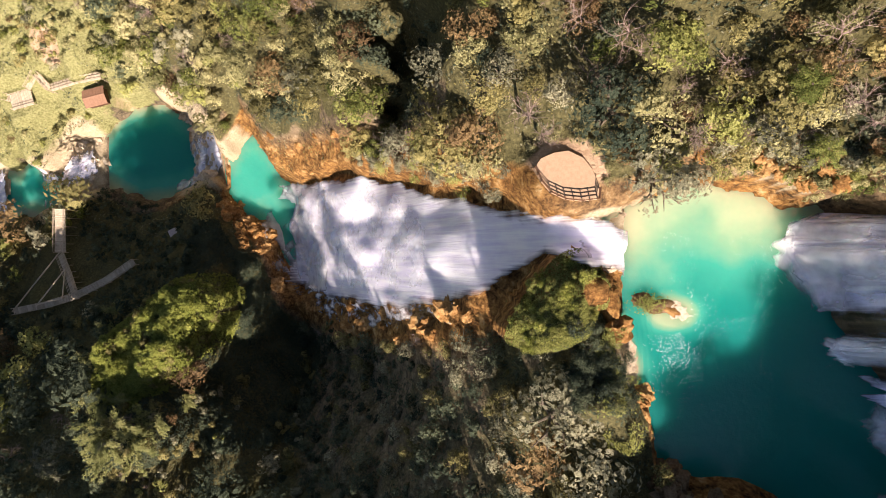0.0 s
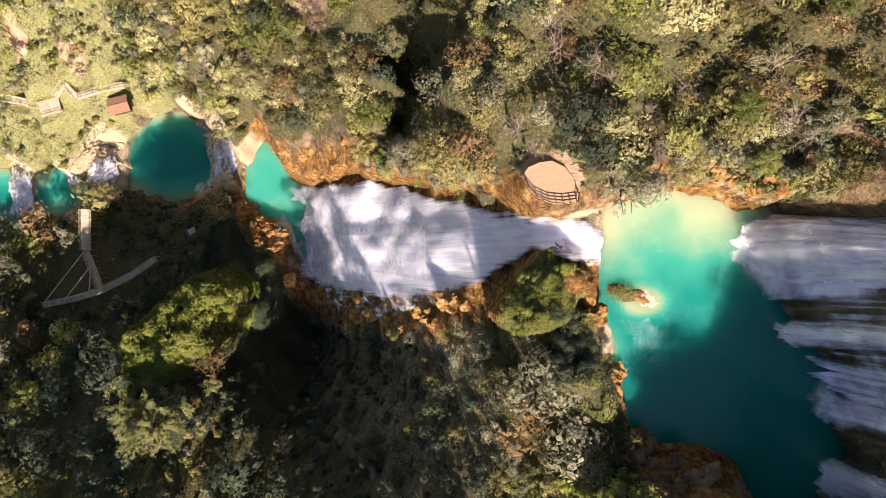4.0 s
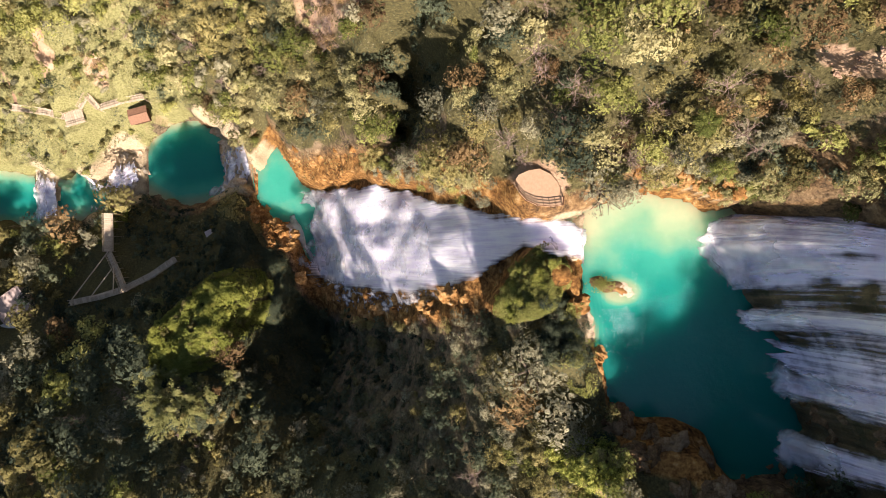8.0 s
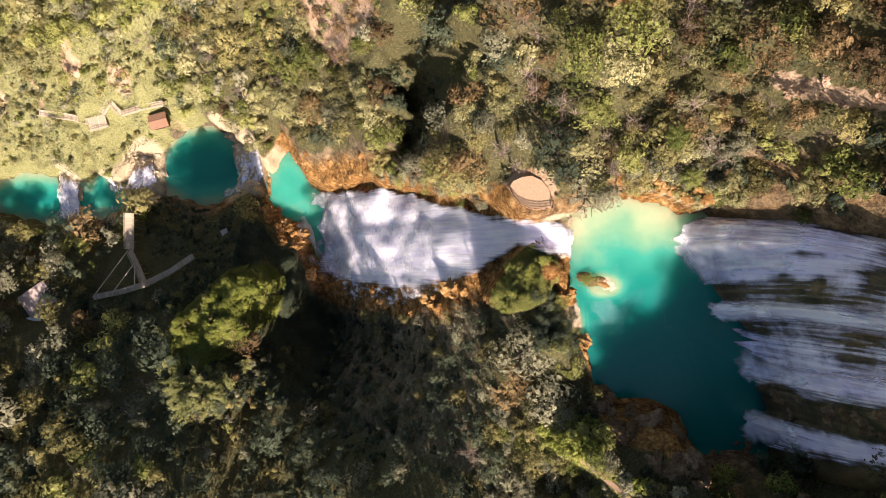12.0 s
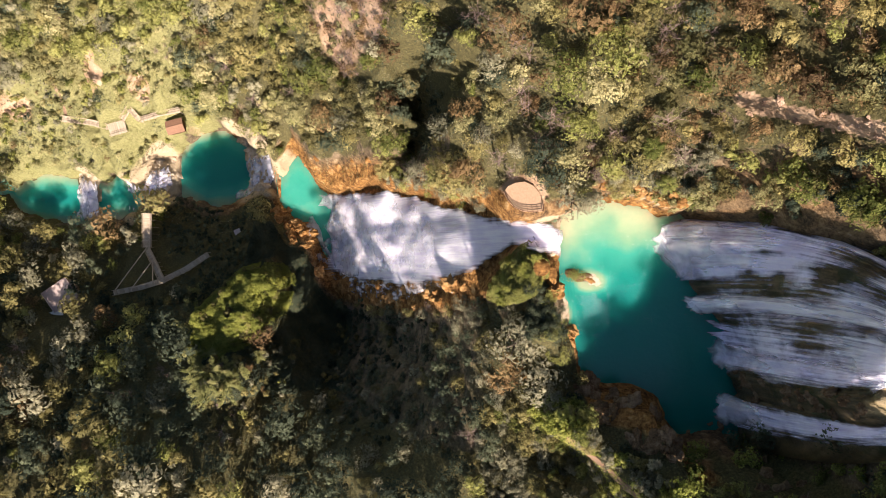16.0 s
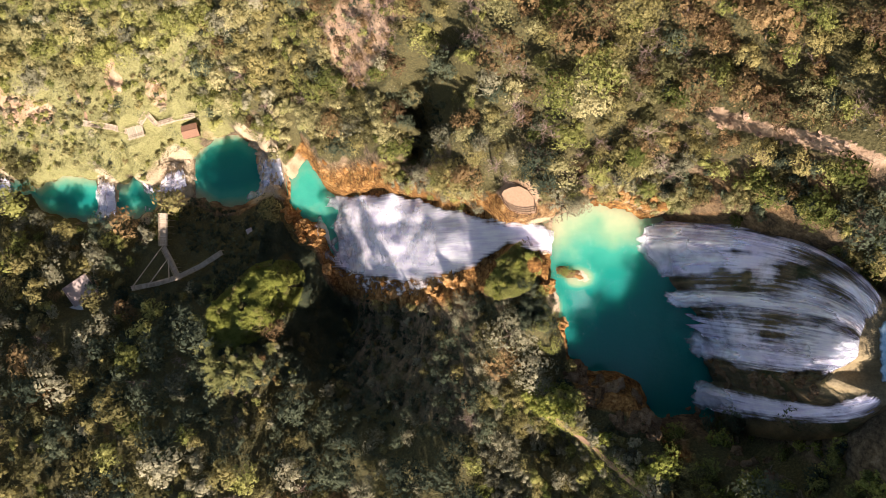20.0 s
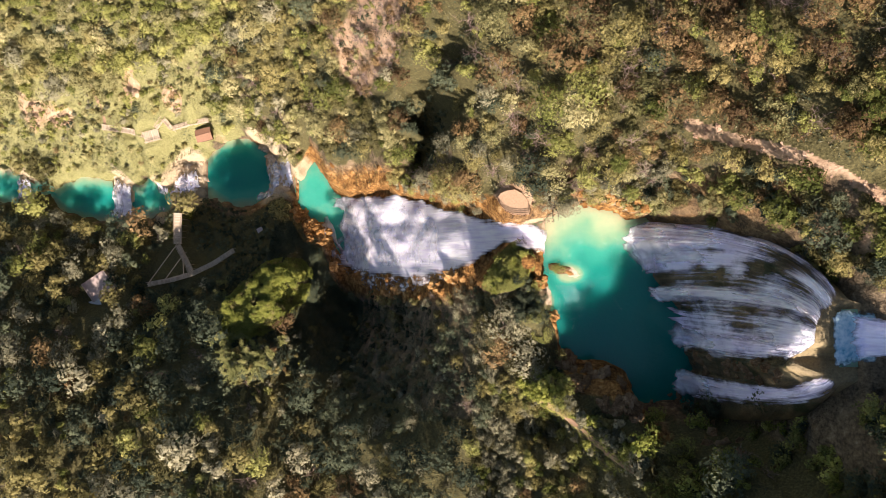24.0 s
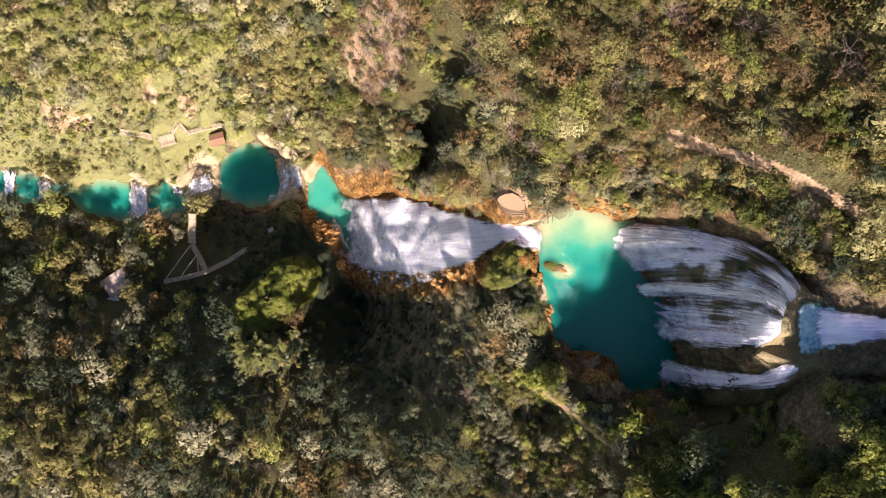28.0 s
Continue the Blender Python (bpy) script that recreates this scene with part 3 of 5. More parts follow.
def curtain(name, u0, u1, v0, v1, lift, mat, parent, cover, seed, nu=70, nv=130, churn=0.35, fray=0.35, ends=(0.06, 0.10), fan=0.0):
    """Water running down the dome between two of its lines, frayed at the sides, thinning out at both ends."""
    v, u = np.meshgrid(np.linspace(0, 1, nv), np.linspace(0, 1, nu), indexing="ij")
    V = v0 + (v1 - v0) * v
    side = (u - 0.5) * (1 + fan * v) + 0.5 + fbm(v * 14, u * 3, 3.0, 3, seed) * 0.12
    U = np.clip(u0 + (u1 - u0) * side, 0, 1)
    V = V + fbm(u * 40, v * 0, 3.0, 4, seed + 3) * 0.16 * step(0.7, 1.0, v)
    X, Y, Z = dome(U, V)
    thick = lift + (fbm(u * 26, v * 7, 3.0, 4, seed + 1) + 0.35) * churn
    Z = np.maximum(Z + thick * 0.75, 19.75)
    edge = np.clip(np.minimum(u, 1 - u) / fray, 0, 1)
    tips = np.clip(v / ends[0], 0, 1) * np.clip((1 - v) / ends[1], 0, 1)
    bare = sum(np.exp(-((U - a) / b) ** 2 - ((V - c) / d) ** 2) for a, c, b, d in WINDOWS)
    drift = 1.0 + 0.5 * fbm(U * 30, V * 9, 3.0, 3, 151)
    me = grid_mesh(name, X - thick * 0.6, Y, Z, (V * 44, U * 40), dict(cover=np.clip(cover * edge ** 0.8 * tips ** 0.8 * drift * (1 - 0.62 * np.clip(bare, 0, 1)), 0, 1)))
    me.materials.append(mat)
    ob = new(name, me)
    ob.parent = parent
    return ob


upper = tagged(new("upper_waterfall"), "broad waterfall in thin veils over a brown travertine dome", "waterfall")
curtain("under_veil", 0.0, 0.74, 0.0, 1.04, 0.25, FOAM_THIN, upper, 0.46, 10, nu=190, nv=160, fray=0.05)
curtain("rim_veil", 0.0, 0.10, 0.02, 0.9, 0.45, FOAM_THIN, upper, 0.72, 11)
curtain("north_veil", 0.02, 0.31, 0.36, 1.05, 0.5, FOAM_THIN, upper, 1.0, 12, nu=120, fray=0.16, ends=(0.35, 0.07))
curtain("north_foot", 0.05, 0.29, 0.6, 1.08, 0.9, FOAM, upper, 0.66, 13, nu=90, churn=0.9, fray=0.2, ends=(0.4, 0.06))
curtain("crest_strand", 0.12, 0.30, 0.0, 0.42, 0.5, FOAM, upper, 0.85, 14, ends=(0.08, 0.4))
curtain("bright_strand", 0.30, 0.47, 0.0, 0.62, 0.55, FOAM, upper, 0.86, 15, ends=(0.05, 0.3), fray=0.3)
curtain("middle_strand", 0.355, 0.45, 0.2, 1.06, 0.75, FOAM, upper, 0.88, 16, fray=0.5, ends=(0.2, 0.05))
curtain("broad_veil", 0.46, 0.74, 0.0, 0.66, 0.55, FOAM, upper, 0.9, 17, nu=100, fray=0.16, ends=(0.05, 0.4))
curtain("broad_fringe", 0.47, 0.73, 0.4, 1.05, 0.5, FOAM_THIN, upper, 0.72, 18, nu=100, fray=0.2, ends=(0.2, 0.06))
curtain("lower_strand", 0.60, 0.735, 0.25, 1.06, 0.7, FOAM_THIN, upper, 0.80, 19, ends=(0.3, 0.05))
curtain("south_veil", 0.87, 0.985, 0.0, 1.06, 0.5, FOAM_THIN, upper, 0.86, 20, ends=(0.05, 0.05), fray=0.3)
curtain("south_thread", 0.97, 1.0, 0.3, 1.0, 0.3, FOAM_THIN, upper, 0.6, 21, nu=30)
for name_, u0, u1, seed_ in (("north_mist", 0.06, 0.30, 23), ("middle_mist", 0.37, 0.45, 24), ("broad_mist", 0.58, 0.74, 25), ("south_mist", 0.86, 0.98, 26)):
    curtain(name_, u0, u1, 0.8, 1.2, 1.2, SPRAY, upper, 0.95, seed_, nu=60, nv=60, churn=1.1, fray=0.4, ends=(0.4, 0.35), fan=0.4)

feeder = tagged(new("feeder_cascade"), "white cascade running into the pool above the falls", "waterfall")
veil("white_water", ((74, -17.0), (74, -14.0)), ((60.8, -19.6), (60.8, -11.8)), 0.9, FOAM_THIN, feeder, 0.9, seed=21)
veil("upper_run", ((96, -20), (96, -15)), ((76, -17.6), (76, -14.4)), 0.6, FOAM_THIN, feeder, 0.6, seed=23)
veil("lip_foam", ((64.5, -19.6), (64.5, -11.6)), ((58.4, -20.8), (58.4, -11.2)), 0.55, FOAM_BLUE, feeder, 0.95, seed=22, churn=0.15)

# each small cascade: its top line, its foot line, and what it looks like
CASCADES = [((-52, 20.5), (-54, 29.5), (-67, 15.5), (-63, 30), "short white cascade over pale travertine"),
            ((-89, 20), (-91, 29), (-100.5, 18), (-98.5, 25), "small white cascade between pale rocks"),
            ((-101.5, 15), (-103, 22.5), (-106, 13.5), (-106.5, 22), "low white step of travertine across the river"),
            ((-116, 11), (-116.5, 22.5), (-124.5, 10.5), (-123, 24), "low white cascade across the river"),
            ((-155, 20.5), (-156, 24.5), (-163, 18), (-162, 25.5), "low white cascade half hidden by trees"),
            ((-172, 20), (-171, 29), (-178, 19.5), (-177, 30), "low white rapids between dark banks")]
for k, (a, b, c, d, label) in enumerate(CASCADES):
    small = tagged(new("small_cascade"), label, "waterfall", "river cascades")
    veil("white_water", (a, b), (c, d), 0.6, FOAM, small, 0.84, seed=30 + k, churn=0.8, ragged=3.0, nu=60, nv=70)
    mid = lambda p, q, f: (p[0] + (q[0] - p[0]) * f, p[1] + (q[1] - p[1]) * f)
    veil("spray", (mid(a, c, 0.45), mid(b, d, 0.45)), (mid(a, c, 1.25), mid(b, d, 1.2)), 1.1, SPRAY, small, 0.55, seed=40 + k, churn=1.2, ragged=4.0, nu=50, nv=50)


# ---- plants ----
rng = np.random.RandomState(11)


def leaf_quads(centres, size, up=0.55, r=rng, slim=0.55, out=None):
    """Small pointed leaves, one four-cornered face each and the way its clump faces, turned at random but mostly to the sky, or outward from their crown."""
    n = len(centres)
    nrm = r.normal(size=(n, 3)) * (1 - up) + (np.array([0, 0, up]) if out is None else out * up * 1.4)
    nrm /= np.linalg.norm(nrm, axis=1)[:, None]
    out = np.tile([0.0, 0.0, 1.0], (n, 1)) if out is None else out
    nrm = nrm * np.where((nrm * out).sum(1) < 0, -1.0, 1.0)[:, None]
    soft_ = nrm * 0.35 + out * 0.65
    a = np.cross(nrm, r.normal(size=(n, 3)))
    a /= np.linalg.norm(a, axis=1)[:, None] + 1e-9
    b = np.cross(nrm, a)
    s = (size * r.uniform(0.75, 1.6, n))[:, None]
    return np.stack([centres + a * s, centres + b * s * slim, centres - a * s, centres - b * s * slim, soft_], 1)


def crown(n, radius, height, lobes, size, r=rng, slim=0.55, up=0.72):
    """The leaves of a crown: several rounded clumps with gaps between, each a close shell of leaves over an inner one, with a few stray sprays."""
    a = r.uniform(0, 2 * np.pi, lobes)
    q = np.sqrt(r.uniform(0.0, 1.0, lobes)) * 0.68
    c = np.stack([np.cos(a) * q, np.sin(a) * q, 0.62 * (1 - q * q) + r.uniform(-0.14, 0.22, lobes)], 1)
    lr = r.uniform(0.22, 0.44, lobes)
    k = r.choice(lobes, n, p=lr ** 2 / (lr ** 2).sum())
    d = r.normal(size=(n, 3))
    d /= np.linalg.norm(d, axis=1)[:, None]
    d[:, 2] = np.abs(d[:, 2]) * 1.1 - 0.3
    reach = np.where(r.uniform(size=n) < 0.14, r.uniform(1.0, 1.3, n), r.uniform(0.86, 1.03, n))
    p = c[k] + d * (lr[k] * reach)[:, None]
    scale = np.array([radius, radius, height])
    whole = p / (np.linalg.norm(p, axis=1)[:, None] + 1e-6)
    whole = d * 0.75 + whole * 0.4 + np.array([0, 0, 0.08])
    whole /= np.linalg.norm(whole, axis=1)[:, None]
    m = max(40, int(n * 0.42))
    kb, db = r.choice(lobes, m, p=lr ** 2 / (lr ** 2).sum()), r.normal(size=(m, 3))
    db /= np.linalg.norm(db, axis=1)[:, None]
    db[:, 2] = np.abs(db[:, 2]) * 1.1 - 0.2
    inner = leaf_quads((c[kb] + db * (lr[kb] * 0.8)[:, None]) * scale, size * 1.35, 0.9, r, 0.8, db)
    return np.concatenate([leaf_quads(p * scale, size, up, r, slim, whole), inner])


def leaf_mesh(name, quads, own=None):
    """own: the tone of the plant that each leaf belongs to."""
    me = bpy.data.meshes.new(name)
    v = quads[:, :4].reshape(-1, 3)
    fill(me, v, np.arange(len(v)).reshape(-1, 4))
    if quads.shape[1] == 5:   # soft shading: leaves share the facing of their clump
        n = quads[:, 4] / (np.linalg.norm(quads[:, 4], axis=1)[:, None] + 1e-9)
        me.attributes.new("custom_normal", "FLOAT_VECTOR", "POINT").data.foreach_set("vector", np.repeat(n, 4, 0).astype(np.float32).ravel())
    tones = np.full(len(quads), 0.2) if own is None else np.broadcast_to(own, len(quads))
    me.attributes.new("own", "FLOAT", "POINT").data.foreach_set("value", np.repeat(tones, 4).astype(np.float32))
    return me


TEMPLATES = [crown(330, 1.0, 0.95, rng.randint(11, 18), 0.066) for _ in range(10)]
FINE = [crown(640, 1.0, 0.95, rng.randint(14, 22), 0.046, slim=0.6) for _ in range(5)]
BIG = [crown(520, 1.0, 0.95, rng.randint(18, 26), 0.049) for _ in range(6)]
BIG_FAR = [crown(320, 1.0, 0.95, rng.randint(14, 20), 0.066) for _ in range(6)]
SMALL = [crown(150, 1.0, 0.9, rng.randint(6, 10), 0.11) for _ in range(8)]
FAR = [crown(210, 1.0, 0.95, rng.randint(9, 15), 0.08) for _ in range(8)]
SPARSE = [crown(340, 1.0, 0.85, rng.randint(13, 20), 0.062, slim=0.45, up=0.5) for _ in range(6)]


def twigs(n, r=rng):
    """A bare crown: crooked boughs that fork into a haze of thin twigs."""
    out = []
    for _ in range(9):
        p, d = np.zeros(3), np.append(r.normal(size=2) * 0.8, r.uniform(0.4, 1.0))
        w = 0.022
        for s in range(5):
            d = d / np.linalg.norm(d) + r.normal(size=3) * 0.35
            q = p + d / np.linalg.norm(d) * 0.24
            side = np.cross(d, [0.1, 0.2, 1.0])
            side = side / (np.linalg.norm(side) + 1e-9) * w
            out.append([p - side, p + side, q + side * 0.75, q - side * 0.75])
            for _ in range(n // 45):
                e = d / np.linalg.norm(d) + r.normal(size=3) * 0.8
                f = q + e * r.uniform(0.08, 0.26)
                t_ = np.cross(e, r.normal(size=3))
                t_ = t_ / np.linalg.norm(t_) * 0.008
                out.append([q - t_, q + t_, f + t_ * 0.4, f - t_ * 0.4])
            p, w = q, w * 0.75
    return np.array(out)


BARE = [twigs(260) for _ in range(4)]


def woods(name, places, templates, mat, label, r=rng, squash=(0.7, 1.1)):
    """Far woods: all crowns of one kind in one mesh. places: x, y, radius, lift over the ground."""
    P = np.array(places)
    if len(P) == 0:
        return None
    z = land(P[:, 0], P[:, 1]) + P[:, 3]
    out, own = [], []
    for (x, y, rad, _), zz in zip(P, z):
        q = (SMALL[r.randint(len(SMALL))] if rad < 1.9 else (BIG if x > -30 else BIG_FAR)[r.randint(6)]) if len(templates) > 6 and (rad < 1.9 or rad > 4.2) else templates[r.randint(len(templates))]
        a = r.uniform(0, 2 * np.pi)
        m = np.array([[math.cos(a), -math.sin(a), 0], [math.sin(a), math.cos(a), 0], [0, 0, r.uniform(*squash)]]) * rad
        q = q @ m.T
        q[:, :4] += np.array([x, y, zz])
        out.append(q)
        own.append(np.full(len(q), r.uniform(-0.06, 0.44)))
    ob = new(name, leaf_mesh(name, np.concatenate(out), np.concatenate(own)))
    ob.data.materials.append(mat)
    return tagged(ob, label, "forest", kind="stuff")


# open ground: terrace, walkways, decks, hut, house, paths, scarp
CLEARINGS = [(13.4, 7.6, 5.6), (16.5, 4.5, 4.0), (14.5, 3.0, 4.0), (-93.5, 7, 3.0), (-93.5, -3, 8), (-88, -8, 7), (-98, -9, 8), (-78, -6, 4.5), (-118, 41, 3), (-109, 39.5, 4), (-102, 37.5, 6), (-95, 41.5, 4), (-87, 42, 3.5), (-83.5, 38, 5),
             (-122, -14, 6.5), (-120.5, -21, 6), (-118.5, -27, 6), (19, -33.5, 1.2), (24.6, -37, 1.3), (31, -41.5, 1.3), (-105, 52, 4), (-63, 5, 2), (44, 19, 2), (48, 16, 2.4), (51, 14, 2.4), (54, 12, 2.6), (58, 9, 2.6), (61, 7, 2.4), (64, 5, 2.4)]


def in_view(x, y, z, margin=9.0):
    return abs(x + 2) < (165 - z) * 0.71 + margin and abs(y + 2) < (165 - z) * 0.40 + margin


def scatter(n, gap, keep, r=rng, x0=-178, x1=90, y0=-98, y1=98):
    out, cells = [], {}
    for x, y in zip(r.uniform(x0, x1, n), r.uniform(y0, y1, n)):
        rad, tight = keep(x, y)
        if rad <= 0 or any((x - a) ** 2 + (y - b) ** 2 < c * c for a, b, c in CLEARINGS):
            continue
        i, j = int(x // 6), int(y // 6)
        near = [q for a in (-1, 0, 1) for b in (-1, 0, 1) for q in cells.get((i + a, j + b), ())]
        if any((x - q[0]) ** 2 + (y - q[1]) ** 2 < (gap * tight * (rad + q[2])) ** 2 for q in near):
            continue
        if not in_view(x, y, float(land(x, y, False))):
            continue
        cells.setdefault((i, j), []).append((x, y, rad))
        out.append((x, y, rad))
    return out


def on_fall(x, y, pad):
    """Whether a place lies on the upper fall, its pool or the river above it."""
    if x >= 57:
        return -24 - pad * 0.5 < y < -10 + pad * 0.5
    if x < 36:
        return False
    s = min(max((58 - x) / 18, 0.01), 1.2)
    return -23.5 - 11 * s ** 0.42 - pad < y < -11 + 16.5 * s ** 0.34 + pad


SPUR = lambda x, y: (((x + 56.4) * 0.74 + (y + 16.4) * 0.67) / 14.5) ** 2 + ((-(x + 56.4) * 0.67 + (y + 16.4) * 0.74) / 9.5) ** 2


def keep_tree(x, y):
    """Radius of a crown that may grow here, and how tightly crowns stand."""
    if on_fall(x, y, 4.0 if 42 < x < 60 and y < -15 else 1.5) or mound_at(x, y) < 1.3 or SPUR(x, y) < 1:
        return 0, 1
    ys, yn = edges(x)
    if x > 40:
        ys, yn = -24, -10
    d = float(max(y - yn, ys - y))
    up = y > yn
    if d < 1.5:
        return 0, 1
    if -46 < x < 8 and d < ((10.0 if x < -15 else 3.0) if up else 5):
        return 0, 1
    if -70 < x < -38 and not up and d < 7:
        return 0, 1
    if 12 < x < 23 and -24 < y < 0:
        return 0, 1
    if 23 < x < 38 and -35 < y < -24:
        return 0, 1
    if up and -75 < x < -45 and d < 5:
        return 0, 1
    if 5 < x < 35 and -62 < y < -27:
        if abs((x - 23.4) * 0.68 + (y + 37.2) * 0.73) < 2.0 and 14 < x < 34:
            return 0, 1
        return rng.uniform(1.2, 2.8), 0.52
    if math.hypot(x + 19, y - 50) < 11 and up:
        return (rng.uniform(0.8, 1.8), 0.9) if rng.rand() < 0.3 else (0, 1)
    if x < -78 and up and d < 26:
        return (rng.uniform(0.7, 1.9), 0.9) if d > 3 and rng.rand() < (0.3 if d < 14 else 0.7) else (0, 1)
    if up:
        if ((x + 5 + 2.2 * math.sin(y * 0.42)) / 4.6) ** 2 + ((y - 29) / 9) ** 2 < 1:
            return rng.uniform(0.6, 1.4), 0.9
        return (rng.uniform(1.5, 2.8) if rng.rand() < 0.4 else rng.uniform(2.8, 5.2)), (0.63 if x > 0 else 0.62)
    if x > 25:
        return (rng.uniform(2.2, 3.6) if rng.rand() < 0.4 else rng.uniform(3.6, 6.0)), 0.60
    if -33 < x < 9 and y > -44:
        return rng.uniform(0.9, 2.6), 0.78
    if -68 < x < -40 and -48 < y < -26:
        return rng.uniform(0.8, 2.0), 0.8
    if -92 < x < -56 and -10 < y < 18:
        return rng.uniform(0.6, 1.3), 0.75
    if -60 < x < -36 and -14 < y < 10 or -48 < x < -31 and -36 < y < 10 or -68 < x < -48 and -38 < y < -24:
        return 0, 1
    if -52 < x < -36 and d < 13:
        return 0, 1
    return (rng.uniform(1.6, 3.0) if rng.rand() < 0.35 else rng.uniform(3.6, 7.0)), 0.74


spots = scatter(26000, 0.62, keep_tree)
kinds = {k: [] for k in ("green", "olive", "pale", "khaki", "bright", "vivid", "rust", "bare")}
for x, y, rad in spots:
    q, n = rng.rand() * 0.7, float(vnoise(np.array(x / 11), np.array(y / 11), 5))
    up = y > edges(x)[1]
    if up and (x > 12 and y > 14 or x > -14 and y > 30):
        table = (("olive", 0.40), ("green", 0.46), ("khaki", 0.54), ("bright", 0.68), ("rust", 0.88), ("bare", 1.0))
    elif up and x > -70:
        table = (("khaki", 0.42), ("pale", 0.58), ("green", 0.62), ("bright", 0.78), ("olive", 0.93), ("rust", 0.95), ("bare", 1.0))
    elif up:
        table = (("bright", 0.40), ("olive", 0.58), ("khaki", 0.84), ("pale", 0.94), ("green", 0.97), ("rust", 0.98), ("bare", 1.0))
    elif x > 34:
        table = (("vivid", 0.30), ("bright", 0.70), ("green", 0.88), ("olive", 0.95), ("pale", 0.98), ("rust", 0.99), ("bare", 1.0))
    elif x > 4 and y > -62:
        table = (("pale", 0.50), ("olive", 0.75), ("bright", 0.95), ("rust", 0.97), ("green", 0.98), ("bare", 1.0))
    # mostly dark green: leaf colour stands in for shade on this slope
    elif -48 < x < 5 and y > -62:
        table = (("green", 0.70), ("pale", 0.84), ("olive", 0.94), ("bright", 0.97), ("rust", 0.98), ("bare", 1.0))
    else:
        table = (("green", 0.32), ("olive", 0.62), ("pale", 0.82), ("bright", 0.91), ("rust", 0.95), ("bare", 1.0))
    q = (q + n) % 1.0
    kind = next(k for k, v in table if q <= v)
    tall = rng.uniform(0.2, 2.1 if x > 0 and y > 14 else 1.5) * rad if up else rng.uniform(0.2, 0.8 if -30 < x < 5 and y > -44 else (1.5 if x < 5 or x > 29 else 0.6)) * rad
    # low dark growth by the boardwalk; bright crowns darkened to make the south slope look shaded
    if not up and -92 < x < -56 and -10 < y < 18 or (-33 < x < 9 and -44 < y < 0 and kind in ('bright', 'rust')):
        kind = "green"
    # most crowns west of the spur swapped to dark green, imitating shade
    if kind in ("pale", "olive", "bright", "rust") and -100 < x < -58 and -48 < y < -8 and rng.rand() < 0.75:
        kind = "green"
    # dark leaves deepen the ravine's shade by colour
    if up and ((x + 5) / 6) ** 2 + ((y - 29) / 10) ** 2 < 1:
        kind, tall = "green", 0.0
    if up and ((x + 43) / 11) ** 2 + ((y - 52) / 10) ** 2 < 1 and rng.rand() < 0.8:
        kind = "olive" if rng.rand() < 0.7 else "bright"
    if kind == "bare":
        rad = min(rad, 2.3)
        if float(river_distance(x + 1.8, y - 1.5)) > 2.5:
            kinds[kind].append((x + 1.8, y - 1.5, rad * 0.8, tall * 0.5))
    kinds[kind].append((x, y, rad, tall))
for _ in range(80):
    x = rng.uniform(26, 60)
    y = rng.uniform(7.5, 15) + max(0, x - 44) * -0.3
    if not on_fall(x, y, 1.5) and abs((x - 43) * -17 - (y - 20) * 24) / 29.4 > 2.5:
        kinds["pale" if x < 42 and rng.rand() < 0.6 else "olive" if rng.rand() < 0.6 else "green"].append((x, y, rng.uniform(1.0, 2.2), 0.2))
for _ in range(230):
    x, y = rng.uniform(26, 78), rng.uniform(9, 46)
    q = rng.rand()
    if abs((x - 43) * -17 - (y - 20) * 24) / 29.4 > 2.6 or x < 40:
        kinds["olive" if q < 0.45 else "rust" if q < 0.66 else "bright" if q < 0.8 else "bare"].append((x, y, rng.uniform(1.2, 2.3), 0.3))
for _ in range(170):
    x, y = rng.uniform(60, 84), rng.uniform(-9.5, 8)
    if not on_fall(x, y, 2.0) and abs((x - 43) * -17 - (y - 20) * 24) / 29.4 > 2.4:
        kinds[("olive", "green", "bright", "olive")[int(rng.rand() * 4)]].append((x, y, rng.uniform(1.4, 3.0), rng.uniform(0.3, 1.6)))
for _ in range(80):
    a, r_ = rng.uniform(0, 6.28), math.sqrt(rng.rand())
    x, y = 12.4 + 6.2 * r_ * math.cos(a) * 0.68 - 3.6 * r_ * math.sin(a) * 0.73, -6.1 + 6.2 * r_ * math.cos(a) * 0.73 + 3.6 * r_ * math.sin(a) * 0.68
    if math.hypot(x - 16.3, y + 4.6) > 1.8:
        kinds["vivid" if rng.rand() < 0.6 else "bright"].append((x, y, rng.uniform(0.5, 1.1), -0.05))
for _ in range(150):
    x, y = rng.uniform(50, 82), rng.uniform(3, 24)
    if not on_fall(x, y, 1.5) and abs((x - 43) * -17 - (y - 20) * 24) / 29.4 > 2.2:
        kinds[("olive", "rust", "bright", "olive", "green")[int(rng.rand() * 5)]].append((x, y, rng.uniform(1.3, 2.8), rng.uniform(0.2, 1.2)))
for _ in range(60):
    x = rng.uniform(43, 60)
    y = np.interp(x, [43, 48, 53, 57, 60], [6.6, 6.6, 4.6, 0.6, -5.0]) + rng.uniform(0, 2.5)
    kinds["olive" if rng.rand() < 0.5 else "bright" if rng.rand() < 0.5 else "green"].append((x, y, rng.uniform(0.9, 1.8), 0.4))
for _ in range(70):
    q, w = rng.uniform(0, 1), rng.uniform(1.2, 3.6) * (1 if rng.rand() < 0.5 else -1)
    kinds["vivid" if rng.rand() < 0.45 else "pale"].append((18 + 16 * q + w * 0.6, -33 - 10.5 * q + w * 0.8, rng.uniform(0.6, 1.5), 0.1))
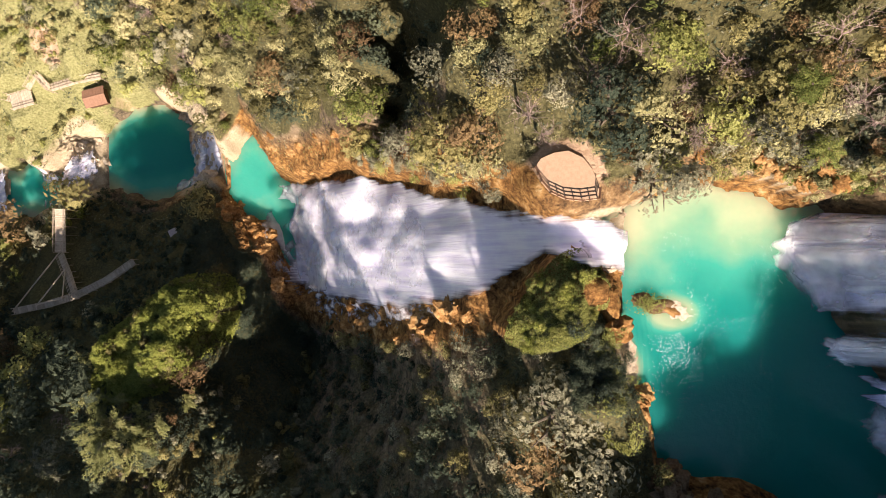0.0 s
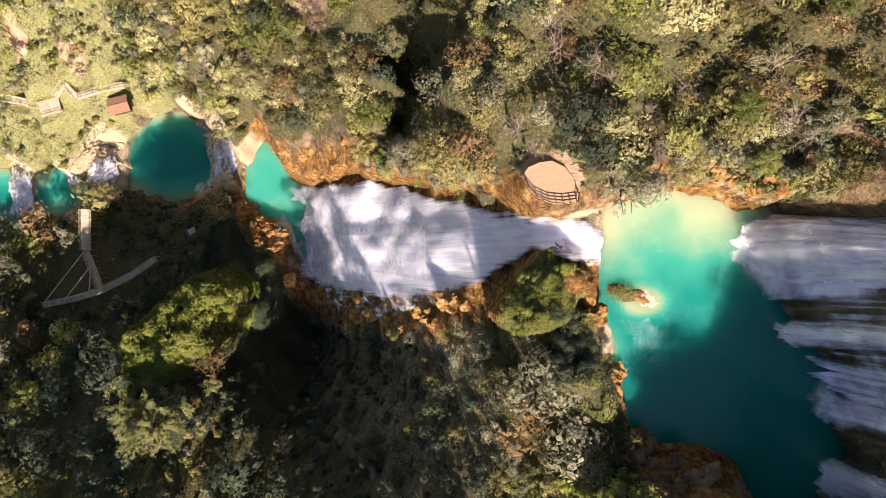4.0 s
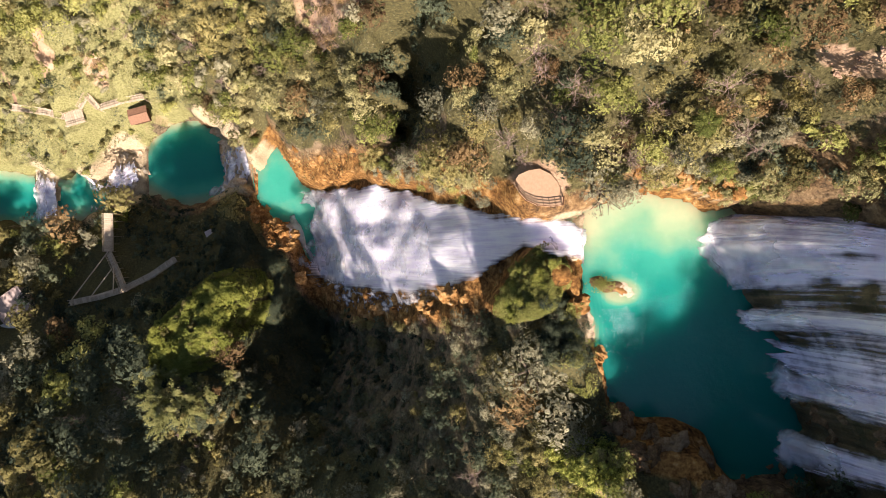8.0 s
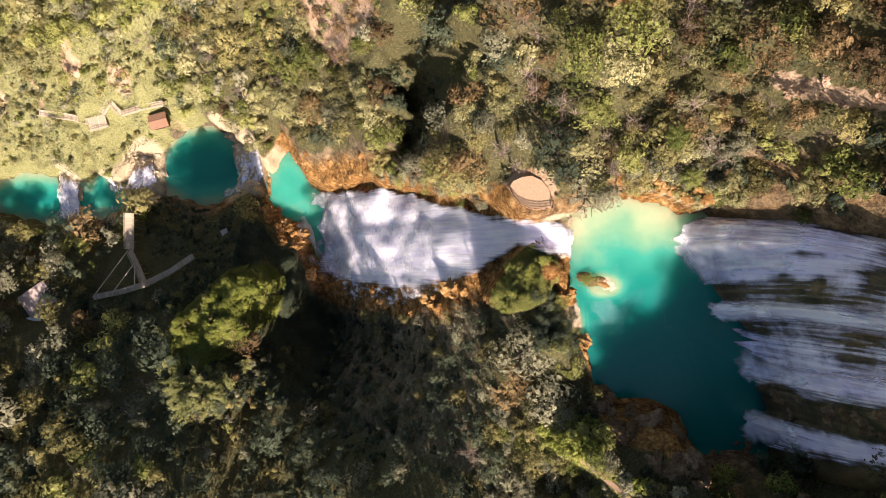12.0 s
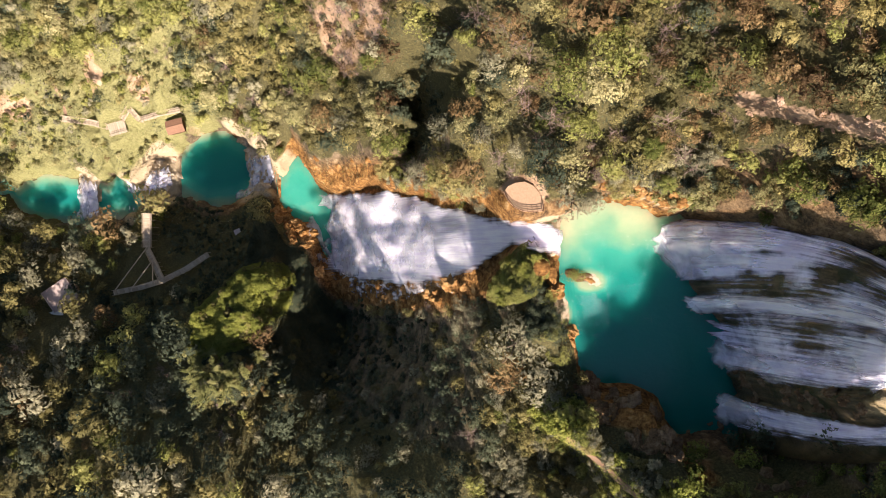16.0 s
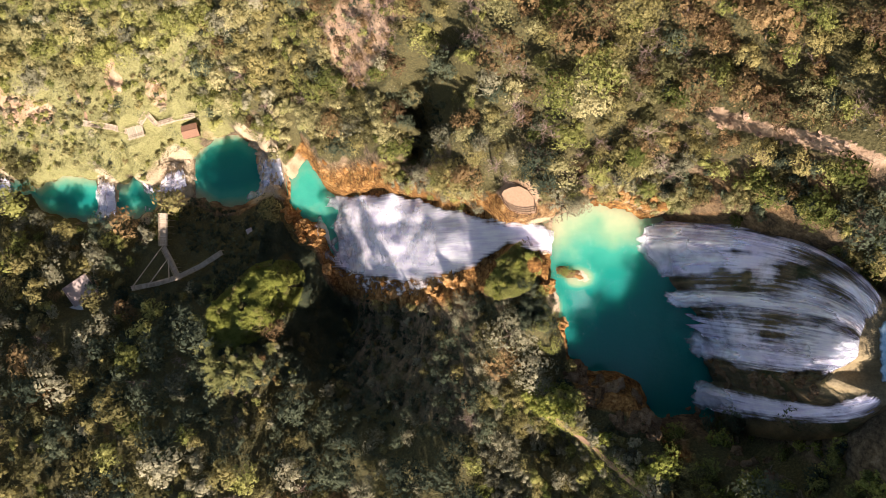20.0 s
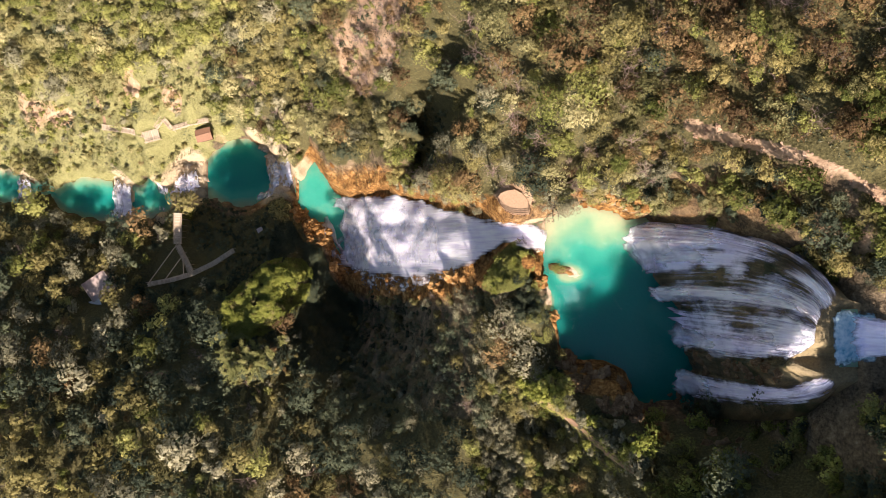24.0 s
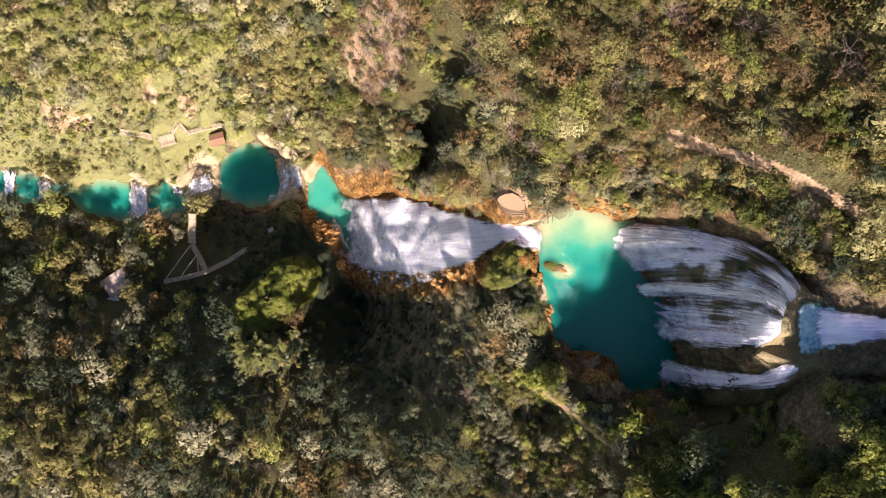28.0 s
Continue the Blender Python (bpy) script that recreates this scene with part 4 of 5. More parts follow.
for _ in range(150):
    x = rng.uniform(22.5, 43)
    y = float(edges(x)[1]) + rng.uniform(1.6 if x < 26 else 0.4, 4.2)
    if math.hypot(x - 27, y - 9) > 2.2 and math.hypot(x - 33.5, y - 9) > 1.8:
        kinds["khaki" if rng.rand() < 0.5 else "bright"].append((x, y, rng.uniform(0.6, 1.4), 0.1))
for x, y, r_ in ((17.6, 9.2, 1.1), (16.6, 10.9, 1.3), (14.6, 12.2, 1.3), (12.4, 12.4, 1.2), (10.0, 11.6, 1.1), (17.9, 7.4, 0.8)):
    kinds["khaki"].append((x, y, r_, 0.2))
for _ in range(34):
    kinds["green"].append((rng.normal(16.6, 1.6), rng.normal(-12.5, 1.8), rng.uniform(0.7, 1.6), 0.2))
for _ in range(330):
    x, y = rng.uniform(42, 84), rng.uniform(-58, -31)
    if on_fall(x, y, 5.0):
        continue
    kinds[("bright", "vivid", "vivid", "green")[int(rng.rand() * 3.4)]].append((x, y, rng.uniform(1.6, 3.4), rng.uniform(0.6, 4.5)))
for _ in range(260):
    a, r_ = rng.uniform(0, 6.28), math.sqrt(rng.rand())
    u, v = 13.4 * r_ * math.cos(a), 8.0 * r_ * math.sin(a)
    x, y = -56.4 + u * 0.74 - v * 0.67, -16.4 + u * 0.67 + v * 0.74
    kinds["olive" if vnoise(x / 5.0, y / 5.0, 17) > 0.56 else "vivid"].append((x, y, rng.uniform(0.6, 1.5), 0.0))
for _ in range(60):
    a, r_ = rng.uniform(0, 6.28), math.sqrt(rng.rand())
    kinds["vivid"].append((19 + 4.5 * r_ * math.cos(a), -30 + 3.5 * r_ * math.sin(a), rng.uniform(0.8, 1.6), 0.3 + 1.2 * (1 - r_)))
for _ in range(40):
    kinds["green"].append((rng.uniform(9, 20), rng.uniform(-17, -12), rng.uniform(0.6, 1.3), 0.1))
for x, y in ((-94.5, 9), (-96, 6.5), (-97.5, 4), (-91.5, 11), (-95.5, 11.5), (-99, 7)):
    kinds["vivid"].append((x, y, 2.2, 1.0))
for _ in range(70):
    x = rng.uniform(-14, 14)
    y = float(edges(x)[1]) + rng.uniform(0.8, 4.5)
    if all((x - a) ** 2 + (y - b) ** 2 > c * c for a, b, c in CLEARINGS):
        kinds["pale" if rng.rand() < 0.6 else "bright"].append((x, y, rng.uniform(0.9, 1.9), 0.2))
for _ in range(110):
    a, r_ = rng.uniform(0, 6.28), 12 * math.sqrt(rng.rand())
    kinds["bare" if rng.rand() < 0.7 else "rust"].append((-19 + r_ * math.cos(a), 50 + r_ * math.sin(a), rng.uniform(1.2, 2.2), 0.2))
for _ in range(90):
    x, y = rng.uniform(61, 84), rng.uniform(-31, -25.5)
    kinds["green" if rng.rand() < 0.5 else "bright"].append((x, y, rng.uniform(2.0, 3.4), rng.uniform(3.0, 6.0)))
for x, y in ((-146, 27.5), (-151, 26), (-141, 27.5), (-148.5, 22.5), (-155, 29), (-149, 31)):
    kinds["olive"].append((x, y, 4.0, 2.5))
for x, y in ((-146, 11.5), (-149.5, 12.5), (-143.5, 9)):
    kinds["bright"].append((x, y, 2.6, 2.0))
# no leafless shrubs over the sunny shore of the upper pool
kinds["bare"] = [q for q in kinds["bare"] if not (17 < q[0] < 42 and 2 < q[1] < 10)]
SPECIES = {
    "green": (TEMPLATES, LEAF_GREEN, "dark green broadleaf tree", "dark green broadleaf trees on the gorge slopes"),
    "olive": (TEMPLATES, LEAF_OLIVE, "olive yellow broadleaf tree", "olive yellow trees on the gorge slopes"),
    "pale": (SPARSE + TEMPLATES[:3], LEAF_PALE, "pale grey green scrub tree", "pale grey green scrub trees"),
    "khaki": (TEMPLATES, LEAF_KHAKI, "khaki yellow scrub tree", "khaki yellow scrub trees on the sunny slope"),
    "bright": (TEMPLATES, LEAF_BRIGHT, "bright yellow green leafy tree", "bright yellow green bushes and trees"),
    "vivid": (TEMPLATES, VINE, "vivid yellow green leafy bush", "vivid yellow green leafy bushes"),
    "rust": (SPARSE, LEAF_RUST, "dry rust brown bush", "dry rust brown bushes"),
    "bare": (BARE, TWIG_GREY, "bare grey leafless shrub", "bare grey leafless shrubs"),
}


def part(name, me, mat, parent, label=""):
    """One mesh object under a thing or under a part. me: a bmesh or a mesh."""
    if isinstance(me, bmesh.types.BMesh):
        bm, me = me, bpy.data.meshes.new(name)
        bm.to_mesh(me)
        bm.free()
    if mat is not None and not me.materials:
        me.materials.append(mat)
    ob = new(name, me)
    ob.parent = parent
    if label:
        ob["label"] = label
    return ob


def limb(bm, a, b, ra, rb, sides=6):
    """A tapered round limb from a to b."""
    a, b = Vector(a), Vector(b)
    q = (b - a).to_track_quat("Z", "Y").to_matrix()
    rings = []
    for p, r in ((a, ra), (b, rb)):
        rings.append([bm.verts.new(p + q @ Vector((math.cos(2 * math.pi * k / sides) * r, math.sin(2 * math.pi * k / sides) * r, 0))) for k in range(sides)])
    for k in range(sides):
        bm.faces.new((rings[0][k], rings[0][(k + 1) % sides], rings[1][(k + 1) % sides], rings[1][k]))
    bm.faces.new(rings[1])
    bm.faces.new(rings[0][::-1])


def trunk_mesh(r, reach=1.0):
    bm = bmesh.new()
    top = Vector((r.uniform(-0.1, 0.1), r.uniform(-0.1, 0.1), 0.1))
    limb(bm, (0, 0, -1.6), top, 0.085, 0.05, 7)
    for k in range(6):
        a = k * 1.05 + r.uniform(0, 0.6)
        mid = top + Vector((math.cos(a) * 0.3, math.sin(a) * 0.3, r.uniform(0.1, 0.25)))
        limb(bm, top - Vector((0, 0, r.uniform(0, 0.4))), mid, 0.035, 0.022, 5)
        for q in (-0.5, 0.4):
            limb(bm, mid, mid + Vector((math.cos(a + q) * 0.38, math.sin(a + q) * 0.38, r.uniform(0.1, 0.3))) * reach, 0.02, 0.006, 4)
    me = bpy.data.meshes.new("trunk")
    bm.to_mesh(me)
    bm.free()
    me.materials.append(BARK)
    return me


TRUNKS = [trunk_mesh(rng) for _ in range(4)]
CROWNS = {}
for k, (temps, mat, one, _) in SPECIES.items():
    CROWNS[k] = []
    for j, q in enumerate(temps if k == "bare" else FINE):
        me = leaf_mesh("crown", q, 0.04 + 0.08 * j)
        me.materials.append(mat)
        CROWNS[k].append(me)
# trees nearest the falls stand as things of their own; the rest of the woods are one mesh a kind
ranked = sorted(((x - 8) ** 2 + 2.2 * y ** 2, k, i) for k, v in kinds.items() for i, (x, y, _, _) in enumerate(v))
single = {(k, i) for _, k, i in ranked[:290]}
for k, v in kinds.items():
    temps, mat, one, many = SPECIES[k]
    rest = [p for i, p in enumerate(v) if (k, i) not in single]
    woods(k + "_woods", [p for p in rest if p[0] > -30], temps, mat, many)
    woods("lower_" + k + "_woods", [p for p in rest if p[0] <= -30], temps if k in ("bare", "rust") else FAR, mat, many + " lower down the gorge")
    for i, (x, y, rad, lift) in enumerate(v):
        if (k, i) in single:
            z = float(land(x, y))
            where = " at the foot of the slope" if z < -20 else (" on the slope beside the falls" if z < 24 else " above the upper pool")
            tree = tagged(new("shrub" if k in ("rust", "bare") else "tree"), one + where, "shrub" if k in ("rust", "bare") else "tree", "trees of the gorge")
            tree.matrix_basis = Matrix.LocRotScale((x, y, z + lift), Euler((0, 0, rng.uniform(0, 6.28))), (rad, rad, rad * rng.uniform(0.75, 1.1)))
            part("trunk", TRUNKS[rng.randint(len(TRUNKS))], None, tree)
            part("crown", CROWNS[k][rng.randint(len(CROWNS[k]))], None, tree)


def cover(name, n, size, mat, label, where, up=0.6, slim=0.4, lift=0.25, r=rng, box=(-170, 85, -92, 92)):
    """Low growth over the ground, as stuff."""
    x, y = r.uniform(box[0], box[1], n), r.uniform(box[2], box[3], n)
    z = land(x, y)
    ok = where(x, y, z) & (np.abs(x + 2) < (165 - z) * 0.71 + 4) & (np.abs(y + 2) < (165 - z) * 0.4 + 4)
    x, y, z = x[ok], y[ok], z[ok]
    q = leaf_quads(np.stack([x, y, z + lift * r.uniform(0.3, 1.5, len(x))], 1), size, up, r, slim)
    ob = new(name, leaf_mesh(name, q))
    ob.data.materials.append(mat)
    return tagged(ob, label, "undergrowth", kind="stuff")


def dry(x, y):
    ok = ((river_distance(x, y) > 1.8) | (x > 61)) & ~((x > 38) & (x < 61) & (y > -32) & (y < 2)) & ~((x >= 60) & (y > -22) & (y < -11))
    for a, b, c in CLEARINGS:
        ok &= (x - a) ** 2 + (y - b) ** 2 > c * c * 0.8
    return ok


patch = lambda x, y, s: vnoise(x / 6.0, y / 6.0, s)
cover("undergrowth_green", 120000, 0.26, LEAF_GREEN, "low dark green undergrowth", lambda x, y, z: dry(x, y) & (patch(x, y, 3) > 0.38) & (y < edges(x)[1] + 90) & ((river_distance(x, y) > 6) | (x < -60)))
cover("undergrowth_olive", 60000, 0.22, LEAF_OLIVE, "low olive dry undergrowth", lambda x, y, z: dry(x, y) & (patch(x, y, 8) > 0.45) & (y > 4))
cover("undergrowth_pale", 70000, 0.22, LEAF_PALE, "pale dry scrub and grass tufts", lambda x, y, z: dry(x, y) & (patch(x, y, 13) > 0.4) & (y > 4))
cover("ridge_grass", 16000, 0.2, VINE, "bright green grass on a sunny ridge beside the path", lambda x, y, z: (np.abs(((x - 23.4) * 0.68 + (y + 37.2) * 0.73)) < 2.6) & (np.abs((x - 24) * 0.73 - (y + 36.5) * 0.68) < 10) & dry(x, y), 0.5, 0.3, box=(12, 36, -48, -25))
cover("grass", 150000, 0.36, GRASS, "yellow green grass on the river bank", lambda x, y, z: dry(x, y) & (x < -60) & (y > edges(x)[1]) & (vnoise(x / 2.2, y / 2.2, 33) > 0.3), 0.3, 0.3, lift=0.5)
cover("shaded_moss", 44000, 0.28, LEAF_GREEN, "dark green moss and ferns on a shaded rock face", lambda x, y, z: (river_distance(x, y) > 7.5 + 2.0 * vnoise(x / 3.0, y / 3.0, 9)) & (SPUR(x, y) > 0.85), 0.6, 0.5, box=(-58, -28, -38, 8))
# green coat of the mound at the lip, and of the mossy spur
nm = 22000
a_, r_ = rng.uniform(0, 6.28, nm), np.sqrt(rng.uniform(0, 1, nm))
mu, mv = 7.2 * r_ * np.cos(a_), 5.4 * r_ * np.sin(a_)
mx, my = 12.4 + mu * 0.68 - mv * 0.73, -6.1 + mu * 0.73 + mv * 0.68
keep_ = (mound_at(mx, my) + fbm(mx, my, 2.5, 3, 77) * 0.35 < 1.02) & (np.hypot(mx - 16.3, my + 4.6) > 1.6)
mx, my = mx[keep_], my[keep_]
nm = len(mx)
mq = leaf_quads(np.stack([mx, my, land(mx, my) + rng.uniform(0.02, 0.4, nm)], 1), 0.12, 0.5)
mound_green = new("mound_ferns", leaf_mesh("mound_ferns", mq))
mound_green.data.materials.append(LEAF_BRIGHT)
tagged(mound_green, "bright green ferns covering the mound beside the lip", "ferns", kind="stuff")
nb = 34000
a_, r_ = rng.uniform(0, 6.28, nb), np.sqrt(rng.uniform(0, 1, nb))
bu, bv = 15.0 * r_ * np.cos(a_), 9.6 * r_ * np.sin(a_)
bx_, by_ = -56.4 + bu * 0.74 - bv * 0.67 + rng.normal(size=nb) * 0.4, -16.4 + bu * 0.67 + bv * 0.74
keep_ = fbm(bx_, by_, 4.0, 3, 78) > -0.3
bx_, by_ = bx_[keep_], by_[keep_]
nb = len(bx_)
bq = leaf_quads(np.stack([bx_, by_, land(bx_, by_) + rng.uniform(0.2, 1.6, nb)], 1), 0.25, 0.45)
spur_green = new("spur_vines", leaf_mesh("spur_vines", bq))
spur_green.data.materials.append(VINE)
tagged(spur_green, "hanging yellow green vines over a rock spur", "vines", kind="stuff")


# ---- built things ----
def wood_material(name, a, b_, rough=0.8):
    m, t, b = material(name, rough, 0.2)
    own = t.nodes.new("ShaderNodeObjectInfo").outputs["Random"]
    g = noise_out(t, 3.0, 5.0, 0.65, (1.0, 1.0, 0.4))
    t.links.new(ramp(t, calc(t, "ADD", calc(t, "MULTIPLY", g, 0.7), calc(t, "MULTIPLY", own, 0.3)), (0.25, a), (0.75, b_)), b.inputs["Base Color"])
    bump(t, b, g, 0.4, 0.02)
    return m


WOOD_DARK = wood_material("dark_stained_wood", (0.06, 0.027, 0.014), (0.15, 0.075, 0.042))
WOOD_PALE = wood_material("sun_bleached_boards", (0.34, 0.26, 0.18), (0.62, 0.50, 0.37))
CONCRETE = wood_material("weathered_concrete", (0.36, 0.28, 0.25), (0.60, 0.48, 0.44), 0.9)
ROOF_RED = wood_material("red_brown_roof_sheet", (0.20, 0.10, 0.06), (0.34, 0.19, 0.12), 0.6)
PLASTER = wood_material("white_painted_sheet", (0.62, 0.60, 0.56), (0.82, 0.80, 0.76), 0.6)
EARTH = wood_material("trodden_earth", (0.26, 0.155, 0.095), (0.44, 0.29, 0.185), 0.95)


def box_mesh(sx, sy, sz, bevel=0.02):
    bm = bmesh.new()
    bmesh.ops.create_cube(bm, size=1.0, matrix=Matrix.Diagonal((sx, sy, sz, 1)))
    if bevel:
        bmesh.ops.bevel(bm, geom=bm.edges[:], offset=bevel, segments=1, affect="EDGES")
    me = bpy.data.meshes.new("box")
    bm.to_mesh(me)
    bm.free()
    return me


_boxes = {}


def beam(name, a, b, w, h, mat, parent, label=""):
    """A squared timber from a to b, w wide and h high."""
    a, b = Vector(a), Vector(b)
    L = (b - a).length
    key = (round(L, 2), w, h, mat.name)
    if key not in _boxes:
        _boxes[key] = box_mesh(w, L, h, min(w, h) * 0.12)
        _boxes[key].materials.append(mat)
    ob = part(name, _boxes[key], None, parent, label)
    d = (b - a).normalized()
    side = d.cross(Vector((0, 0, 1)))
    side = side.normalized() if side.length > 1e-3 else Vector((1, 0, 0))
    ob.matrix_basis = Matrix.Translation((a + b) / 2) @ Matrix((side, d, side.cross(d))).transposed().to_4x4()
    return ob


def fence(name, label, pts, height, rails, mat, gap=1.1, group=""):
    """Posts and rails along a line of places on the ground."""
    f = tagged(new(name), label, "fence", group)
    tops = []
    for (ax, ay, az), (bx, by, bz) in zip(pts, pts[1:]):
        n = max(1, round(math.dist((ax, ay), (bx, by)) / gap))
        for k in range(n + (1 if (bx, by, bz) == pts[-1] else 0)):
            q = k / n
            tops.append((ax + (bx - ax) * q, ay + (by - ay) * q, az + (bz - az) * q))
    for x, y, z in tops:
        beam("post", (x, y, z - 0.5), (x, y, z + height), 0.12, 0.12, mat, f)
    for p, q in zip(tops, tops[1:]):
        for k in range(rails):
            dz = height * (0.95 - 0.30 * k)
            beam("rail", (p[0], p[1], p[2] + dz), (q[0], q[1], q[2] + dz), 0.06, 0.11, mat, f)
    return f


def slab_mesh(name, pts, top, thick):
    """A flat slab over an outline of places."""
    bm = bmesh.new()
    up = [bm.verts.new((x, y, top)) for x, y in pts]
    lo = [bm.verts.new((x, y, top - thick)) for x, y in pts]
    bm.faces.new(up)
    bm.faces.new(lo[::-1])
    for k in range(len(pts)):
        j = (k + 1) % len(pts)
        bm.faces.new((up[k], lo[k], lo[j], up[j]))
    bmesh.ops.recalc_face_normals(bm, faces=bm.faces[:])
    bmesh.ops.bevel(bm, geom=[e for e in bm.edges if abs(e.verts[0].co.z - e.verts[1].co.z) < 0.01], offset=0.05, segments=1, affect="EDGES")
    me = bpy.data.meshes.new(name)
    bm.to_mesh(me)
    bm.free()
    return me


# the fenced terrace above the lip
terrace_z = 23.0
outline = [(9.9, 8.9), (10.6, 7.4), (11.6, 6.2), (13.2, 5.4), (15.0, 5.2), (16.7, 5.4), (16.9, 6.8), (16.2, 8.6), (15.2, 9.9), (13.6, 10.7), (12.0, 10.5), (10.6, 9.9)]
terrace = tagged(new("viewing_terrace"), "trodden earth lookout terrace above the falls", "terrace")
terrace.location = (0, 0, 0)
part("floor_slab", slab_mesh("floor_slab", outline, terrace_z, 1.2), EARTH, terrace)
fence("terrace_fence", "dark wooden post and rail fence round the lookout", [(9.9, 8.9, terrace_z), (10.6, 7.4, terrace_z), (11.6, 6.2, terrace_z), (13.2, 5.45, terrace_z), (15.0, 5.25, terrace_z), (16.65, 5.45, terrace_z), (16.8, 6.6, terrace_z)], 1.15, 3, WOOD_DARK)


def walkway(label, pts, width, mat, rail=True, group="", name="wooden_walkway", board=0.28):
    """A deck of single boards along a line of places, on posts, with handrails."""
    w = tagged(new(name), label, "walkway", group)
    for (ax, ay, az), (bx, by, bz) in zip(pts, pts[1:]):
        a, b = Vector((ax, ay, az)), Vector((bx, by, bz))
        L = (b - a).length
        d = (b - a) / L
        side = Vector((-d.y, d.x, 0)).normalized() * (width / 2)
        n = max(2, round(L / board))
        for k in range(n):
            c = a + d * ((k + 0.5) * L / n)
            beam("board", c - side, c + side, L / n * 0.92, 0.06, mat, w)
        for s in (-1, 1):
            o = side * (s * 0.92)
            beam("stringer", a + o - Vector((0, 0, 0.14)), b + o - Vector((0, 0, 0.14)), 0.1, 0.2, mat, w)
            m = max(1, round(L / 2.2))
            for k in range(m + 1):
                p = a + d * (L * k / m) + o
                beam("post", (p.x, p.y, min(float(land(p.x, p.y)), p.z - 0.6) - 0.3), p + Vector((0, 0, 1.05 if rail else 0.0)), 0.12, 0.12, mat, w)
            if rail:
                for h in (0.55, 1.05):
                    beam("handrail", a + o + Vector((0, 0, h)), b + o + Vector((0, 0, h)), 0.08, 0.1, mat, w)
    return w


def over(x, y, lift=0.9):
    return (x, y, max(float(land(x + dx, y + dy)) for dx in (-1, 0, 1) for dy in (-1, 0, 1)) + lift)


fork, foot, west, east = over(-93.6, 0.6), over(-85.4, -9.6), over(-101.5, -13.2), over(-71, -1.8)
walkway("sun-bleached boardwalk on posts above the river pools", [(-93.2, 11.2, fork[2] + 0.7), fork], 2.6, WOOD_PALE)
walkway("bleached wooden stair running down from the boardwalk", [(fork[0], fork[1] - 0.4, fork[2]), over(-89.5, -4.6), foot], 1.7, WOOD_PALE, board=0.34, name="wooden_stair")
walkway("wooden walkway under shady trees", [west, over(-93, -11.6), foot], 1.6, WOOD_PALE, board=0.4)
walkway("wooden walkway climbing under shady trees", [foot, over(-78, -6.0), east], 1.5, WOOD_PALE, board=0.4)
frame_ = tagged(new("timber_frame"), "bleached timber bracing beside the boardwalk", "frame")
for a, b in ((fork, west), (over(-90.6, -3.4), over(-95.6, -11.8)), (over(-90.4, -3.8), over(-88.2, -10.0)), (over(-95.4, -11.6), over(-88.4, -10.0))):
    beam("brace", (a[0], a[1], a[2] + 0.4), (b[0], b[1], b[2] + 0.4), 0.28, 0.24, WOOD_PALE, frame_)
    beam("foot_post", (b[0], b[1], b[2] - 2.5), (b[0], b[1], b[2] + 0.5), 0.22, 0.22, WOOD_PALE, frame_)

walkway("bleached boardwalk along the grassy bank", [(-119, 41.0, -61.5), (-109.5, 39.6, -62.0), (-104.6, 38.2, -62.2)], 1.8, WOOD_PALE, group="bank walkways")
walkway("bleached wooden lookout deck on the grassy bank", [(-104.8, 37.2, -62.2), (-99.6, 38.6, -62.2)], 3.8, WOOD_PALE, name="lookout_deck")
walkway("bleached wooden stair on the grassy bank", [(-100.4, 40.4, -61.6), (-97.2, 43.6, -59.8)], 1.4, WOOD_PALE, group="bank walkways", name="wooden_stair")
walkway("bleached wooden stair on the grassy bank", [(-97.0, 43.4, -59.8), (-94.6, 40.2, -61.0)], 1.4, WOOD_PALE, group="bank walkways", name="wooden_stair")
walkway("bleached boardwalk with handrails on the grassy bank", [(-94.2, 40.2, -60.8), (-88, 41.8, -60.2), (-81.6, 42.8, -59.8)], 1.4, WOOD_PALE, group="bank walkways")


def hut(name, label, x, y, z, sx, sy, turn, wall, roof_mat, roof_h, pitch=0.8):
    """A small hut: walls, door, two roof slopes with overhang."""
    h = tagged(new(name), label, "hut")
    h.matrix_basis = pose(x, y, z, 0, 0, turn)
    for s in (-1, 1):
        part("side_wall", box_mesh(sx, 0.15, roof_h), wall, h).location = (0, s * (sy / 2 - 0.1), roof_h / 2)
        part("end_wall", box_mesh(0.15, sy - 0.3, roof_h), wall, h).location = (s * (sx / 2 - 0.1), 0, roof_h / 2)
        r = part("roof_slope", box_mesh(sx + 0.8, math.hypot(sy / 2 + 0.4, pitch), 0.08), roof_mat, h)
        r.matrix_basis = Matrix.Translation((0, s * (sy / 4 + 0.2), roof_h + pitch / 2)) @ Matrix.Rotation(-s * math.atan2(pitch, sy / 2 + 0.4), 4, "X")
        for k in range(9):
            rib = part("roof_rib", box_mesh(0.07, math.hypot(sy / 2 + 0.4, pitch), 0.05, 0.01), roof_mat, h)
            rib.matrix_basis = r.matrix_basis @ Matrix.Translation(((k - 4) / 8 * (sx + 0.6), 0, 0.06))
    part("ridge", box_mesh(sx + 0.85, 0.25, 0.1), roof_mat, h).location = (0, 0, roof_h + pitch + 0.05)
    part("door", box_mesh(0.9, 0.06, 2.0), WOOD_DARK, h).location = (0, -sy / 2 - 0.03, 1.0)
    return h


